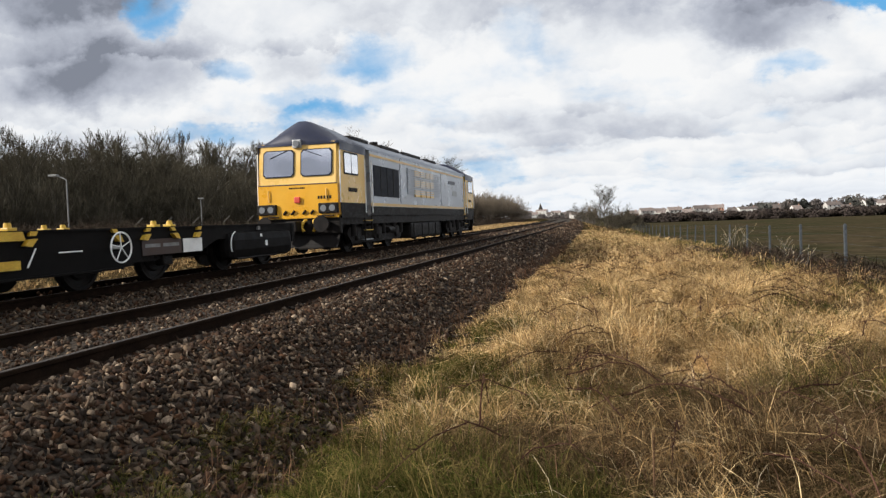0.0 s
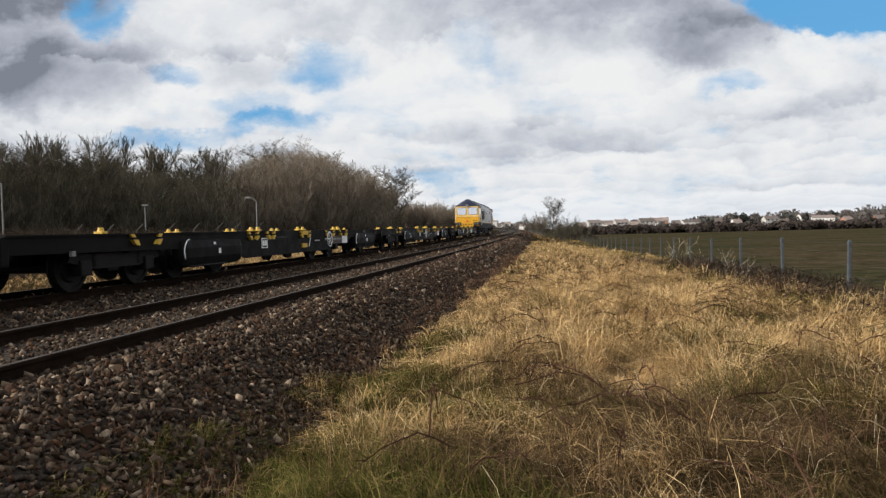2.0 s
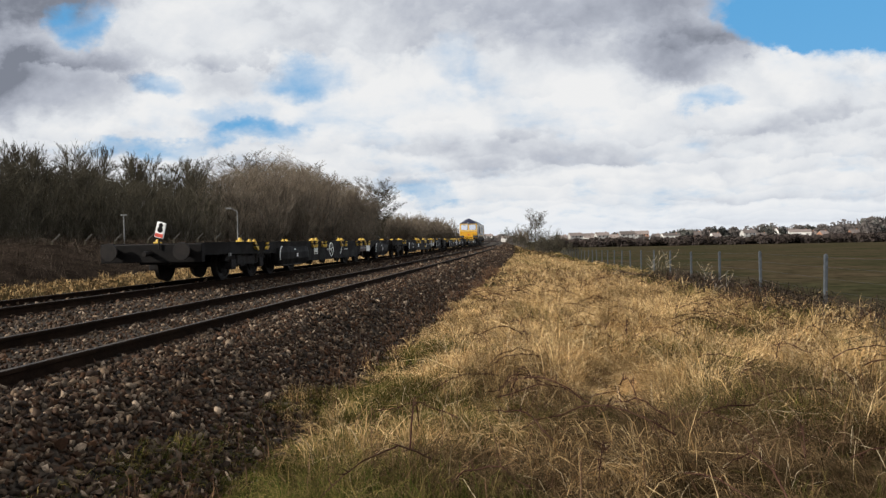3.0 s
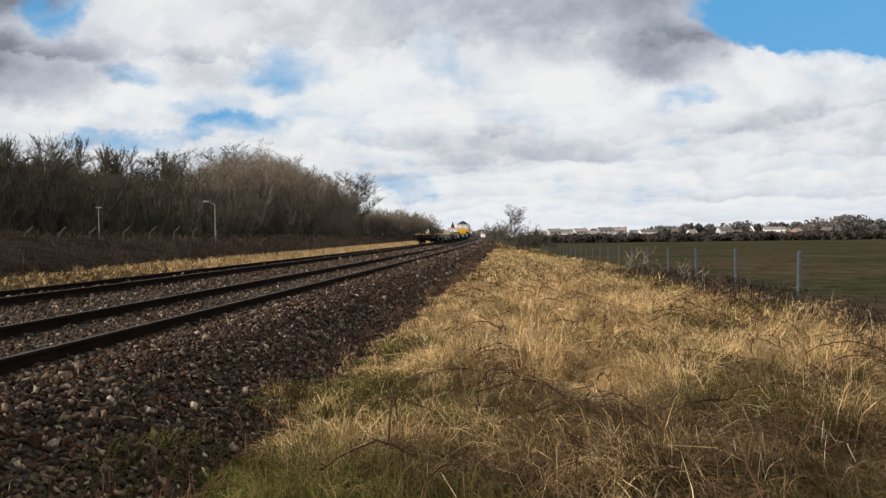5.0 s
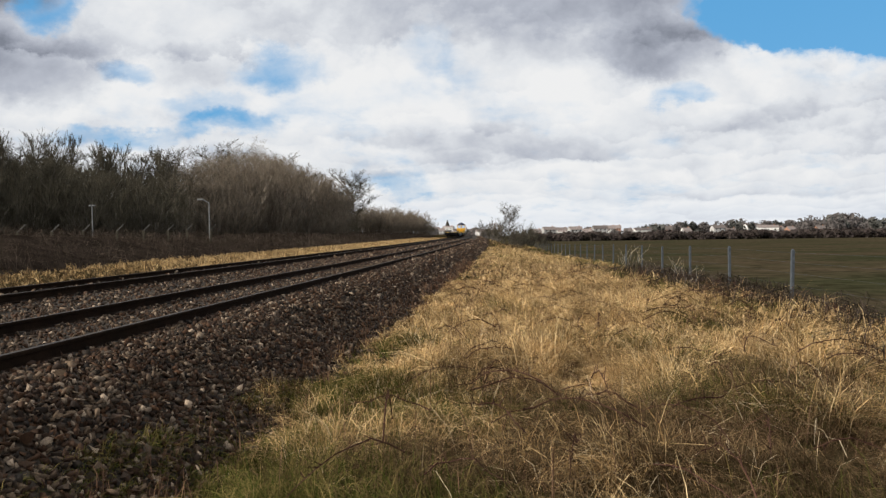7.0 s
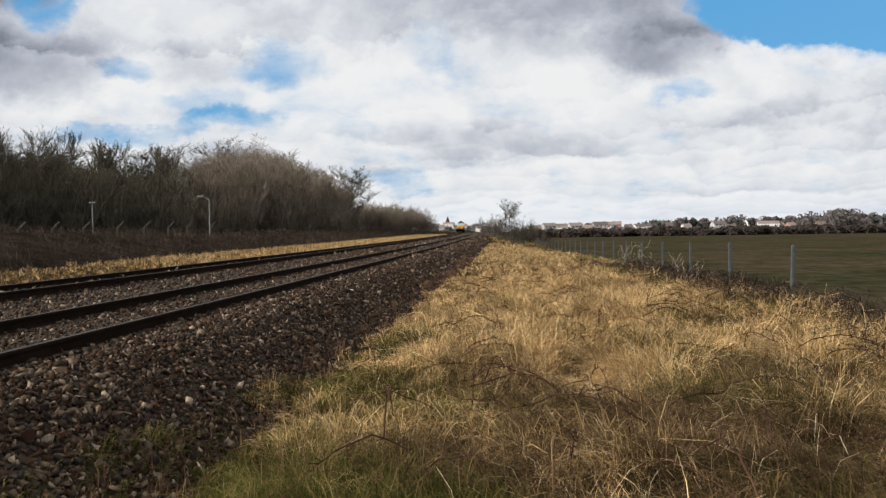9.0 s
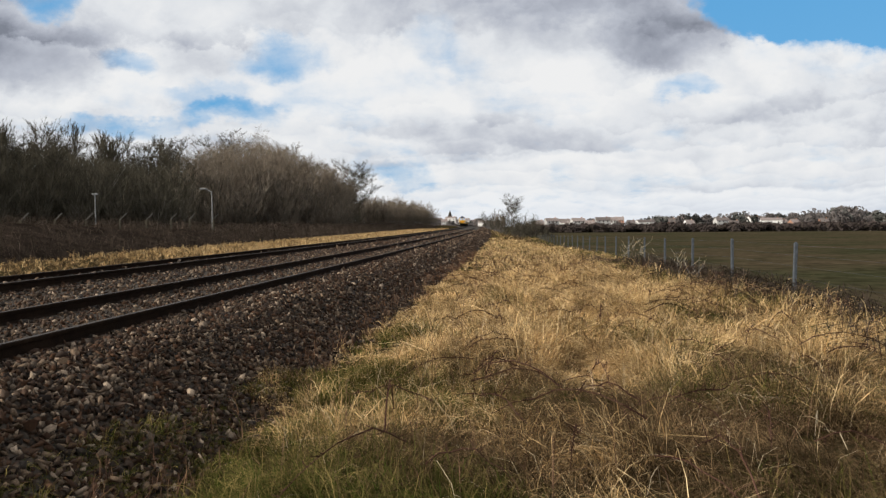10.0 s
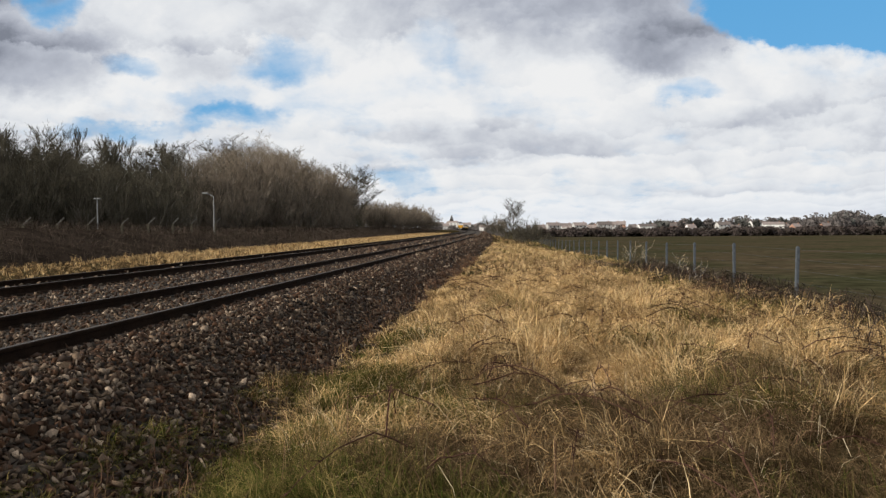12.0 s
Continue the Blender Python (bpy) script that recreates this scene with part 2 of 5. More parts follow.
M = dict(
    soil=material("soil_and_turf", (0.022, 0.017, 0.008), (0.05, 0.038, 0.018), 1.5, 0.95, bump=0.5, bump_scale=25),
    field=material("winter_crop", (0.034, 0.034, 0.017), (0.062, 0.046, 0.028), 0.06, 0.95, bump=0.5, bump_scale=1.1, fine=0.45),
    leaf_litter=material("leaf_litter", (0.016, 0.012, 0.009), (0.038, 0.028, 0.021), 1.2, 0.95, bump=0.8, bump_scale=14, fine=0.5),
    ballast=material("ballast_bed", (0.022, 0.018, 0.014), (0.07, 0.055, 0.042), 14, 0.9, bump=1.0, bump_scale=17, fine=0.7),
    stone=stones("ballast_stone", ROCK),
    stone_one=stones("ballast_stone_loose", ROCK, True),
    rail_side=material("rusted_rail", (0.010, 0.0062, 0.0042), (0.02, 0.0125, 0.0085), 6, 0.88, bump=0.3, spec=0.03),
    rail_top=material("dull_rail_head", (0.028, 0.022, 0.018), (0.06, 0.05, 0.042), 3, 0.7, 0.0, bump=0.05, spec=0.2),
    sleeper=material("concrete_sleeper", (0.03, 0.026, 0.022), (0.07, 0.058, 0.048), 5, 0.9, bump=0.3),
    black=material("wagon_black", (0.0035, 0.003, 0.003), (0.008, 0.007, 0.0065), 3, 0.6, bump=0.1, spec=0.08),
    brown=material("wagon_brown", (0.035, 0.020, 0.016), (0.055, 0.032, 0.024), 3, 0.6, bump=0.1),
    under=material("grimy_running_gear", (0.006, 0.005, 0.0048), (0.016, 0.013, 0.0115), 5, 0.6, bump=0.3, spec=0.14),
    yellow=material("safety_yellow", (0.52, 0.31, 0.022), (0.62, 0.40, 0.045), 4, 0.5, bump=0.1),
    cab=material("cab_yellow", (0.64, 0.31, 0.012), (0.70, 0.36, 0.016), 1.2, 0.35, bump=0.03, fine=0.06),
    cream=material("cab_light_yellow", (0.70, 0.44, 0.11), (0.75, 0.49, 0.15), 1.2, 0.35, bump=0.03, fine=0.06),
    blue=material("dark_blue_paint", (0.010, 0.013, 0.034), (0.017, 0.021, 0.048), 1.5, 0.4, bump=0.03),
    silver=material("silver_grey_paint", (0.31, 0.335, 0.375), (0.40, 0.425, 0.465), 0.8, 0.32, 0.25, bump=0.03, fine=0.08),
    roof_silver=material("weathered_roof_grey", (0.17, 0.19, 0.225), (0.25, 0.27, 0.31), 0.8, 0.4, 0.2, bump=0.05, fine=0.12),
    orange=material("orange_band", (0.62, 0.40, 0.14), (0.68, 0.46, 0.19), 1.5, 0.4, bump=0.03, fine=0.06),
    white=material("white_paint", (0.72, 0.72, 0.70), (0.82, 0.82, 0.80), 6, 0.5, bump=0.05, fine=0.1),
    red=material("red_paint", (0.55, 0.05, 0.03), (0.62, 0.09, 0.05), 5, 0.5, bump=0.05),
    steel=material("galvanised_steel", (0.30, 0.31, 0.32), (0.42, 0.43, 0.44), 10, 0.55, 0.6, bump=0.1),
    mesh=material("dark_intake_mesh", (0.008, 0.009, 0.013), (0.016, 0.018, 0.026), 4, 0.7, bump=0.1, spec=0.2),
    lamp_grey=material("grey_lamp_post", (0.16, 0.16, 0.155), (0.24, 0.24, 0.235), 10, 0.6, bump=0.1, spec=0.3),
    worn_concrete=material("weathered_concrete", (0.09, 0.082, 0.072), (0.16, 0.148, 0.13), 8, 0.9, bump=0.2),
    fence_steel=material("weathered_fence_post", (0.045, 0.052, 0.06), (0.085, 0.094, 0.102), 10, 0.8, bump=0.1, spec=0.2),
    bark=material("bare_bark", (0.075, 0.066, 0.052), (0.17, 0.15, 0.125), 2, 0.95, bump=0.5, bump_scale=20, spread=0.3),
    birch=material("pale_birch_bark", (0.22, 0.20, 0.175), (0.42, 0.39, 0.35), 1.5, 0.85, bump=0.3, bump_scale=20, spread=0.2),
    pane=glass("cab_glass", (0.84, 0.86, 0.92), 0.03, 0.5, 0.92),
    dark_pane=glass("dark_glass", (0.01, 0.012, 0.016)),
    lamp=glass("lamp_lens", (0.13, 0.135, 0.14), 0.12),
    twig=blades("bare_twigs", [(0.043, 0.038, 0.026), (0.075, 0.066, 0.047), (0.125, 0.11, 0.082)], 0.35, 0.12),
    # willow tone is lighter than twig partly to imitate haze on the far scrub
    willow=blades("hazed_willow_twigs", [(0.12, 0.094, 0.070), (0.195, 0.157, 0.118), (0.28, 0.234, 0.18)], 0.3, 0.15),
    bramble=blades("brambles", [(0.016, 0.012, 0.010), (0.046, 0.034, 0.027), (0.075, 0.054, 0.041), (0.03, 0.027, 0.018), (0.14, 0.105, 0.08)], 0.4, 0.15),
    straw=blades("dry_grass", [(0.08, 0.044, 0.018), (0.52, 0.335, 0.145), (0.72, 0.505, 0.245), (0.14, 0.08, 0.033), (0.80, 0.60, 0.325), (0.37, 0.225, 0.092), (0.11, 0.063, 0.026), (0.62, 0.425, 0.20)], 0.55, 0.15, 2.6),
    green=blades("green_grass", [(0.016, 0.024, 0.005), (0.045, 0.062, 0.010), (0.22, 0.16, 0.058), (0.028, 0.040, 0.007), (0.10, 0.074, 0.027), (0.06, 0.075, 0.014), (0.28, 0.205, 0.075), (0.024, 0.030, 0.007)], 0.45, 0.18, 2.6),
    thatch=blades("dead_thatch", [(0.022, 0.015, 0.009), (0.085, 0.052, 0.026), (0.30, 0.20, 0.10), (0.035, 0.022, 0.012), (0.14, 0.088, 0.043), (0.028, 0.024, 0.010), (0.22, 0.15, 0.08)], 0.5, 0.1, 2.6),
    pale=blades("bleached_stalks", [(0.55, 0.42, 0.25), (0.68, 0.56, 0.38), (0.42, 0.30, 0.16)], 0.2, 0.1),
    stem=blades("dead_stalks", [(0.09, 0.05, 0.03), (0.14, 0.08, 0.05), (0.20, 0.12, 0.07)], 0.3, 0.1),
    runner=blades("bramble_runner", [(0.035, 0.018, 0.013), (0.06, 0.03, 0.022), (0.09, 0.05, 0.034)], 0.3, 0.0),
    far_twig=blades("far_bare_crowns", [(0.11, 0.098, 0.092), (0.165, 0.145, 0.135), (0.23, 0.205, 0.19)], 0.3, 0.4, 0.05),
    hedge=blades("far_hedge", [(0.058, 0.046, 0.042), (0.092, 0.072, 0.065), (0.078, 0.067, 0.053)], 0.3, 0.3, 0.05),
    # far_green is lightened and greyed: distance haze mixed into its base colour
    far_green=material("hazed_far_foliage", (0.06, 0.062, 0.055), (0.11, 0.104, 0.094), 0.4, 0.95, bump=0.0, fine=0.3, spread=0.4),
    wall=material("rendered_wall", (0.48, 0.46, 0.43), (0.60, 0.58, 0.55), 0.6, 0.85, bump=0.05, spread=0.35),
    brick=material("brick_wall_far", (0.30, 0.16, 0.11), (0.38, 0.22, 0.15), 0.6, 0.9, bump=0.05, spread=0.25),
    roof=material("roof_tiles_far", (0.13, 0.105, 0.095), (0.21, 0.17, 0.15), 0.8, 0.85, bump=0.1, spread=0.4),
)

# ---- building helpers ----
def part(name, bm, material_, parent=None, label="", smooth=False):
    """Links a bmesh as one mesh object, under a thing where one is given."""
    me = bpy.data.meshes.new(name)
    bm.to_mesh(me)
    bm.free()
    me.materials.append(material_)
    if smooth:
        me.shade_smooth()
    ob = new(name, me)
    if parent is not None:
        ob.parent = parent
    return tagged(ob, label)


def mesh_object(name, verts, faces, material_, parent=None, label="", smooth=False):
    me = bpy.data.meshes.new(name)
    me.from_pydata(verts, [], faces)
    me.materials.append(material_)
    if smooth:
        me.shade_smooth()
    ob = new(name, me)
    if parent is not None:
        ob.parent = parent
    return tagged(ob, label)


def quick_mesh(name, co, loops, sizes, material_, parent=None):
    """A large mesh from numpy arrays: corners, the corner numbers of all faces in a row, and each face's number of corners."""
    me = bpy.data.meshes.new(name)
    co, loops, sizes = np.asarray(co, np.float32), np.asarray(loops, np.int32), np.asarray(sizes, np.int32)
    me.vertices.add(len(co))
    me.vertices.foreach_set("co", co.ravel())
    me.loops.add(len(loops))
    me.loops.foreach_set("vertex_index", loops)
    me.polygons.add(len(sizes))
    me.polygons.foreach_set("loop_start", np.concatenate(([0], np.cumsum(sizes)[:-1])).astype(np.int32))
    me.update(calc_edges=True)
    me.materials.append(material_)
    ob = new(name, me)
    if parent is not None:
        ob.parent = parent
    return ob


def box(bm, x0, x1, y0, y1, z0, z1, bevel=0.0):
    m = Matrix.LocRotScale(((x0 + x1) / 2, (y0 + y1) / 2, (z0 + z1) / 2), None, (x1 - x0, y1 - y0, z1 - z0))
    made = bmesh.ops.create_cube(bm, size=1.0, matrix=m)
    if bevel:
        edges = list({e for v in made["verts"] for e in v.link_edges})
        bmesh.ops.bevel(bm, geom=edges, offset=bevel, segments=2, affect="EDGES", profile=0.6)
    return bm


def rod(bm, a, b, r, r2=None, n=8):
    """A round bar from a to b."""
    a, b = Vector(a), Vector(b)
    d = b - a
    m = Matrix.Translation((a + b) / 2) @ d.to_track_quat("Z", "Y").to_matrix().to_4x4()
    bmesh.ops.create_cone(bm, cap_ends=True, segments=n, radius1=r, radius2=r if r2 is None else r2, depth=d.length, matrix=m)
    return bm


def slab(bm, ring, way):
    """A solid from a flat ring of points pushed along way."""
    vs = [bm.verts.new(p) for p in ring]
    ws = [bm.verts.new(Vector(p) + Vector(way)) for p in ring]
    n = len(ring)
    bm.faces.new(vs), bm.faces.new(ws[::-1])
    for i in range(n):
        bm.faces.new((vs[i], ws[i], ws[(i + 1) % n], vs[(i + 1) % n]))
    bmesh.ops.recalc_face_normals(bm, faces=bm.faces)
    return bm


def torus(bm, centre, axis, r, r2, n=28, k=8):
    q = Vector(axis).to_track_quat("Z", "Y").to_matrix()
    rings = []
    for i in range(n):
        a = 2 * math.pi * i / n
        o = Vector((math.cos(a), math.sin(a), 0))
        rings.append([bm.verts.new(Vector(centre) + q @ (o * (r + r2 * math.cos(c)) + Vector((0, 0, r2 * math.sin(c))))) for c in (2 * math.pi * j / k for j in range(k))])
    for i in range(n):
        for j in range(k):
            bm.faces.new((rings[i][j], rings[(i + 1) % n][j], rings[(i + 1) % n][(j + 1) % k], rings[i][(j + 1) % k]))
    return bm


def BM():
    return bmesh.new()


# ---- the line of the railway: rail C is the rail beside the shoulder; off is metres to its right ----
XC, BEND, CURVE = -4.094, 0.10855, 0.00034
FAR = -4.69            # centre of the far road
NEAR = -0.7525         # centre of the near road
FAR_Z = 0.04


def line_x(y):
    return XC + BEND * y - CURVE * y * y / 2


def on_line(y, off):
    d = BEND - CURVE * y
    n = math.hypot(1, d)
    return line_x(y) + off / n, y - off * d / n


def heading(y):
    return -math.degrees(math.atan(BEND - CURVE * y))


def ys(first=-14.0, last=900.0):
    out, y = [], first
    while y < last:
        out.append(y)
        y += max(0.5, 0.03 * abs(y))
    return out + [last]


def lerp_table(table, v):
    for (a, p), (b, q) in zip(table, table[1:]):
        if v <= b:
            w = min(max((v - a) / (b - a), 0), 1)
            return p + (q - p) * w
    return table[-1][1]


SECTION = [(-400, -2.0), (-60, -1.5), (-30, -0.9), (-13, -0.36), (-9.0, -0.36), (-6.9, -0.33), (-6.3, -0.30), (0.6, -0.30), (1.0, -0.45), (1.75, -0.78), (3.5, -0.70), (6, -0.75), (9, -0.92), (12, -1.0), (900, -1.3)]


def ground_z(x, y):
    d = x - line_x(y)
    z = lerp_table(SECTION, d)
    if d > 2.5:                    # the grass verge and the field fall away from the line
        w = min((d - 2.5) / 5.0, 1.0)
        z += w * -lerp_table([(0, 0), (15, 0.0), (140, 1.9), (450, 4.3), (1400, 5.5)], max(y, 0))
        z += 0.10 * noise.noise((x * 0.5, y * 0.5, 3)) * min(1, (d - 2.5))
    return z

# ---- the ground ----
def build_ground():
    offs = [-400, -200, -120, -80, -55, -40, -30, -22, -17, -13, -11, -9, -7.5, -6.9, -6.3, -4, -2, 0, 0.6, 1.0, 1.4, 1.75, 2.2, 2.7, 3.3, 4, 4.8, 5.6, 6.5, 7.5, 8.6, 10, 12, 15, 20, 30, 50, 80, 130, 200, 320, 500, 900]
    rows = [-30, -22] + ys(-14, 1500)
    verts, faces = [], []
    for y in rows:
        for d in offs:
            x = line_x(min(y, 420)) + d
            verts.append((x, y, ground_z(x, y) if y < 420 else ground_z(line_x(y) + d, y)))
    n = len(offs)
    turf, crop = [], []
    for i in range(len(rows) - 1):
        for j in range(n - 1):
            f = (i * n + j, i * n + j + 1, (i + 1) * n + j + 1, (i + 1) * n + j)
            (crop if offs[j] >= 8.6 else turf).append(f)
    g = mesh_object("ground", verts, turf + crop, M["soil"], smooth=True)
    g.data.materials.append(M["field"])
    for p in g.data.polygons[len(turf):]:
        p.material_index = 1
    tagged(g, "rough turf verge running into a dull green winter field", "ground", kind="structure")


build_ground()
BED = [(-6.9, -0.36), (-6.3, -0.18), (-5.9, -0.12), (-3.4, -0.12), (-2.6, -0.17), (-2.2, -0.17), (-1.5, -0.14), (0.0, -0.14), (0.45, -0.15), (0.75, -0.22), (1.15, -0.42), (1.9, -0.80)]


def bed_z(d):
    return lerp_table(BED, d)


def build_bed():
    rows = ys(-14, 700)
    verts, faces = [], []
    n = len(BED)
    for y in rows:
        for d, z in BED:
            x, yy = on_line(y, d)
            verts.append((x, yy, z + 0.015 * noise.noise((x * 3, yy * 3, 0))))
    for i in range(len(rows) - 1):
        for j in range(n - 1):
            faces.append((i * n + j, i * n + j + 1, (i + 1) * n + j + 1, (i + 1) * n + j))
    return tagged(mesh_object("ballast_bed", verts, faces, M["ballast"]), "grey-brown crushed stone ballast under both tracks", "ballast", kind="structure")


ballast = build_bed()


# ---- the rails ----
RAIL = [(-0.070, -0.150), (0.070, -0.150), (0.070, -0.138), (0.012, -0.118), (0.010, -0.045), (0.035, -0.032), (0.036, -0.008), (0.026, 0.0), (-0.026, 0.0), (-0.036, -0.008), (-0.035, -0.032), (-0.010, -0.045), (-0.012, -0.118), (-0.070, -0.138)]


def build_rail(off, z):
    verts, faces, top = [], [], []
    rows, n = ys(-14, 700), len(RAIL)
    for y in rows:
        for d, h in RAIL:
            x, yy = on_line(y, off + d)
            verts.append((x, yy, z + h))
    for i in range(len(rows) - 1):
        for j in range(n):
            f = (i * n + j, i * n + (j + 1) % n, (i + 1) * n + (j + 1) % n, (i + 1) * n + j)
            (top if j == 7 else faces).append(f)
    r = mesh_object("rail", verts, faces + top, M["rail_side"])
    r.data.materials.append(M["rail_top"])
    for p in r.data.polygons[len(faces):]:
        p.material_index = 1
    return tagged(r, "rusty steel rail with a polished bright head", "rail", "rails of the two tracks", "structure")


RAILS = [build_rail(o, z) for o, z in ((0.0, 0.0), (-1.505, 0.0), (FAR + 0.7525, FAR_Z), (FAR - 0.7525, FAR_Z - 0.04))]

# ---- the train ----
def wheel_bm(r, width=0.13):
    """A rail wheel with tread, flange and hub; its axle lies along x."""
    bm = BM()
    rings = []
    for x, rr in ((width / 2, r * 0.25), (width / 2, r * 0.55), (width * 0.2, r * 0.62), (width * 0.3, r * 0.84), (width / 2, r * 0.86), (width / 2, r), (-width * 0.35, r), (-width * 0.45, r + 0.028), (-width / 2, r + 0.028), (-width / 2, r * 0.3)):
        rings.append([bm.verts.new((x, rr * math.cos(a), rr * math.sin(a))) for a in (2 * math.pi * i / 24 for i in range(24))])
    for a, b in zip(rings, rings[1:]):
        for i in range(24):
            bm.faces.new((a[i], a[(i + 1) % 24], b[(i + 1) % 24], b[i]))
    bm.faces.new(rings[0]), bm.faces.new(rings[-1][::-1])
    bmesh.ops.recalc_face_normals(bm, faces=bm.faces)
    return bm


def add_wheels(parent, x, y, r):
    for side in (1, -1):
        w = part("wheel", wheel_bm(r), M["under"], parent, smooth=False)
        w.matrix_basis = pose(side * 0.7525, y, r, 0, 0, 0 if side > 0 else 180)
    bm = BM()
    rod(bm, (-0.68, y, r), (0.68, y, r), 0.085, n=10)
    part("axle", bm, M["under"], parent)


def loft(bm, rings, cap=True):
    made = [[bm.verts.new(p) for p in ring] for ring in rings]
    n = len(rings[0])
    for a, b in zip(made, made[1:]):
        for i in range(n - 1):
            bm.faces.new((a[i], a[i + 1], b[i + 1], b[i]))
    if cap:
        bm.faces.new(made[0]), bm.faces.new(made[-1][::-1])
    bmesh.ops.recalc_face_normals(bm, faces=bm.faces)
    return bm


def roof_ring(y, w, eaves, crown):
    pts = []
    for u in (-1, -0.96, -0.85, -0.68, -0.45, -0.22, -0.08, 0.08, 0.22, 0.45, 0.68, 0.85, 0.96, 1):
        a = abs(u)
        pts.append((u * w, y, eaves + (crown - eaves) * (1 - a ** 1.3) * (1.0 if a < 1 else 0) + (0.07 if a == 0.96 else 0)))
    return pts


def frame_ring(bm, x0, x1, z0, z1, t, place):
    """Four bars round an opening; place puts (across, up, out) into the world."""
    for a, b, c, d in ((x0 - t, x1 + t, z1, z1 + t), (x0 - t, x1 + t, z0 - t, z0), (x0 - t, x0, z0, z1), (x1, x1 + t, z0, z1)):
        slab(bm, [place(a, c, 0), place(b, c, 0), place(b, d, 0), place(a, d, 0)], place(0, 0, 0.03) - place(0, 0, 0))


def panel(bm, x0, x1, z0, z1, t, place, chop=0.08):
    ring = [(x0 + chop, z0), (x1 - chop, z0), (x1, z0 + chop), (x1, z1 - chop), (x1 - chop, z1), (x0 + chop, z1), (x0, z1 - chop), (x0, z0 + chop)]
    return slab(bm, [place(a, b, 0.002) for a, b in ring], place(0, 0, t) - place(0, 0, 0))


CAB = 2.35
BODY = 20.75
HALF = 1.27


def cab_front(parent, y0, s):
    """One cab; s is +1 for the end at y0 that faces backwards, -1 for the other end."""
    def P(x, y, z):
        return Vector((x * s, y0 + s * y, z))

    def front(a, b, out):             # upper screen panel, leaning back
        lean = 0.13
        y = max(0.0, (b - 2.09)) * lean
        return P(a, y - out, b)

    bm = BM()
    side = [(0.02, 1.07), (0.0, 2.07), (0.155, 3.27), (CAB, 3.27), (CAB, 1.07)]
    slab(bm, [P(-HALF, y, z) for y, z in side], P(2 * HALF, 0, 0) - P(0, 0, 0))
    bmesh.ops.bevel(bm, geom=[e for e in bm.edges if abs((e.verts[0].co - e.verts[1].co).x) < 0.01], offset=0.09, segments=3, affect="EDGES")
    cab = part("cab", bm, M["cream"], parent, "pale yellow cab with sloping windscreen")
    bm = BM()
    slab(bm, [P(-HALF + 0.03, -0.025, 1.08), P(HALF - 0.03, -0.025, 1.08), P(HALF - 0.03, -0.025, 2.05), P(-HALF + 0.03, -0.025, 2.05)], P(0, 0.06, 0) - P(0, 0, 0))
    part("nose_panel", bm, M["cab"], cab, "deep warning-yellow nose panel")
    bm = BM()
    box(bm, -1.22, 1.22, *sorted((y0 - s * 0.035, y0 - s * 0.02)), 2.045, 2.07)
    part("seam", bm, M["blue"], cab)
    for a, b in ((0.10, 1.08), (-1.08, -0.10)):
        bm = BM()
        panel(bm, a, b, 2.28, 3.08, 0.025, front)
        part("window_seal", bm, M["mesh"], cab, "black rubber window seal")
        bm = BM()
        panel(bm, a + 0.03, b - 0.03, 2.31, 3.05, 0.034, front)
        part("windscreen", bm, M["pane"], cab, "clear windscreen reflecting the bright sky")
    for a, b in ((0.2, 0.75), (-0.3, -0.85)):
        bm = BM()
        rod(bm, front(a, 3.06, 0.05), front(b, 2.85, 0.05), 0.010)
        part("wiper", bm, M["mesh"], cab)
    bm = BM()
    box(bm, -0.13, 0.13, *sorted((y0 + s * 0.04, y0 + s * 0.2)), 3.12, 3.36, 0.02)
    lamp = part("headlamp_housing", bm, M["steel"], cab)
    bm = BM()
    rod(bm, P(0, 0.06, 3.24), P(0, 0.0, 3.24), 0.095, n=20)
    part("lens", bm, M["lamp"], lamp)
    for m in (1, -1):
        bm = BM()
        box(bm, *sorted((m * 0.66, m * 1.25)), *sorted((y0 - s * 0.12, y0 + s * 0.02)), 1.2, 1.5, 0.03)
        light = part("light_cluster", bm, M["under"], cab, "black light cluster with round lenses")
        for k in (0.82, 1.09):
            bm = BM()
            rod(bm, (m * k, y0 - s * 0.11, 1.35), (m * k, y0 - s * 0.135, 1.35), 0.095, n=18)
            part("lens", bm, M["lamp"], light)
        bm = BM()
        box(bm, *sorted((m * 0.6, m * 1.1)), *sorted((y0 - s * 0.10, y0 - s * 0.02)), 1.12, 1.15)
        part("lamp_bracket", bm, M["under"], cab)
        bm = BM()
        rod(bm, P(m * 0.9, -0.06, 1.6), P(m * 0.9, -0.06, 1.88), 0.018), rod(bm, P(m * 0.9, -0.06, 1.88), P(m * 0.9, 0.0, 1.92), 0.018), rod(bm, P(m * 0.9, -0.06, 1.6), P(m * 0.9, 0.0, 1.58), 0.018)
        part("lamp_iron", bm, M["cream"], cab)
        bm = BM()
        rod(bm, P(m * 1.29, 0.05, 1.5), P(m * 1.29, 0.12, 3.0), 0.018)
        part("handrail", bm, M["white"], cab)
    bm = BM()
    box(bm, -0.09, 0.09, *sorted((y0 - s * 0.1, y0 - s * 0.02)), 1.52, 1.70, 0.03)
    part("cable_socket", bm, M["red"], cab, "faded red cable socket")
    for x in (-0.45, -0.2, 0.15, 0.4):
        bm = BM()
        rod(bm, P(x, -0.04, 1.2), P(x + 0.1, -0.07, 1.3), 0.035)
        part("hose_cock", bm, M["under"], cab)
    for i in range(5):
        bm = BM()
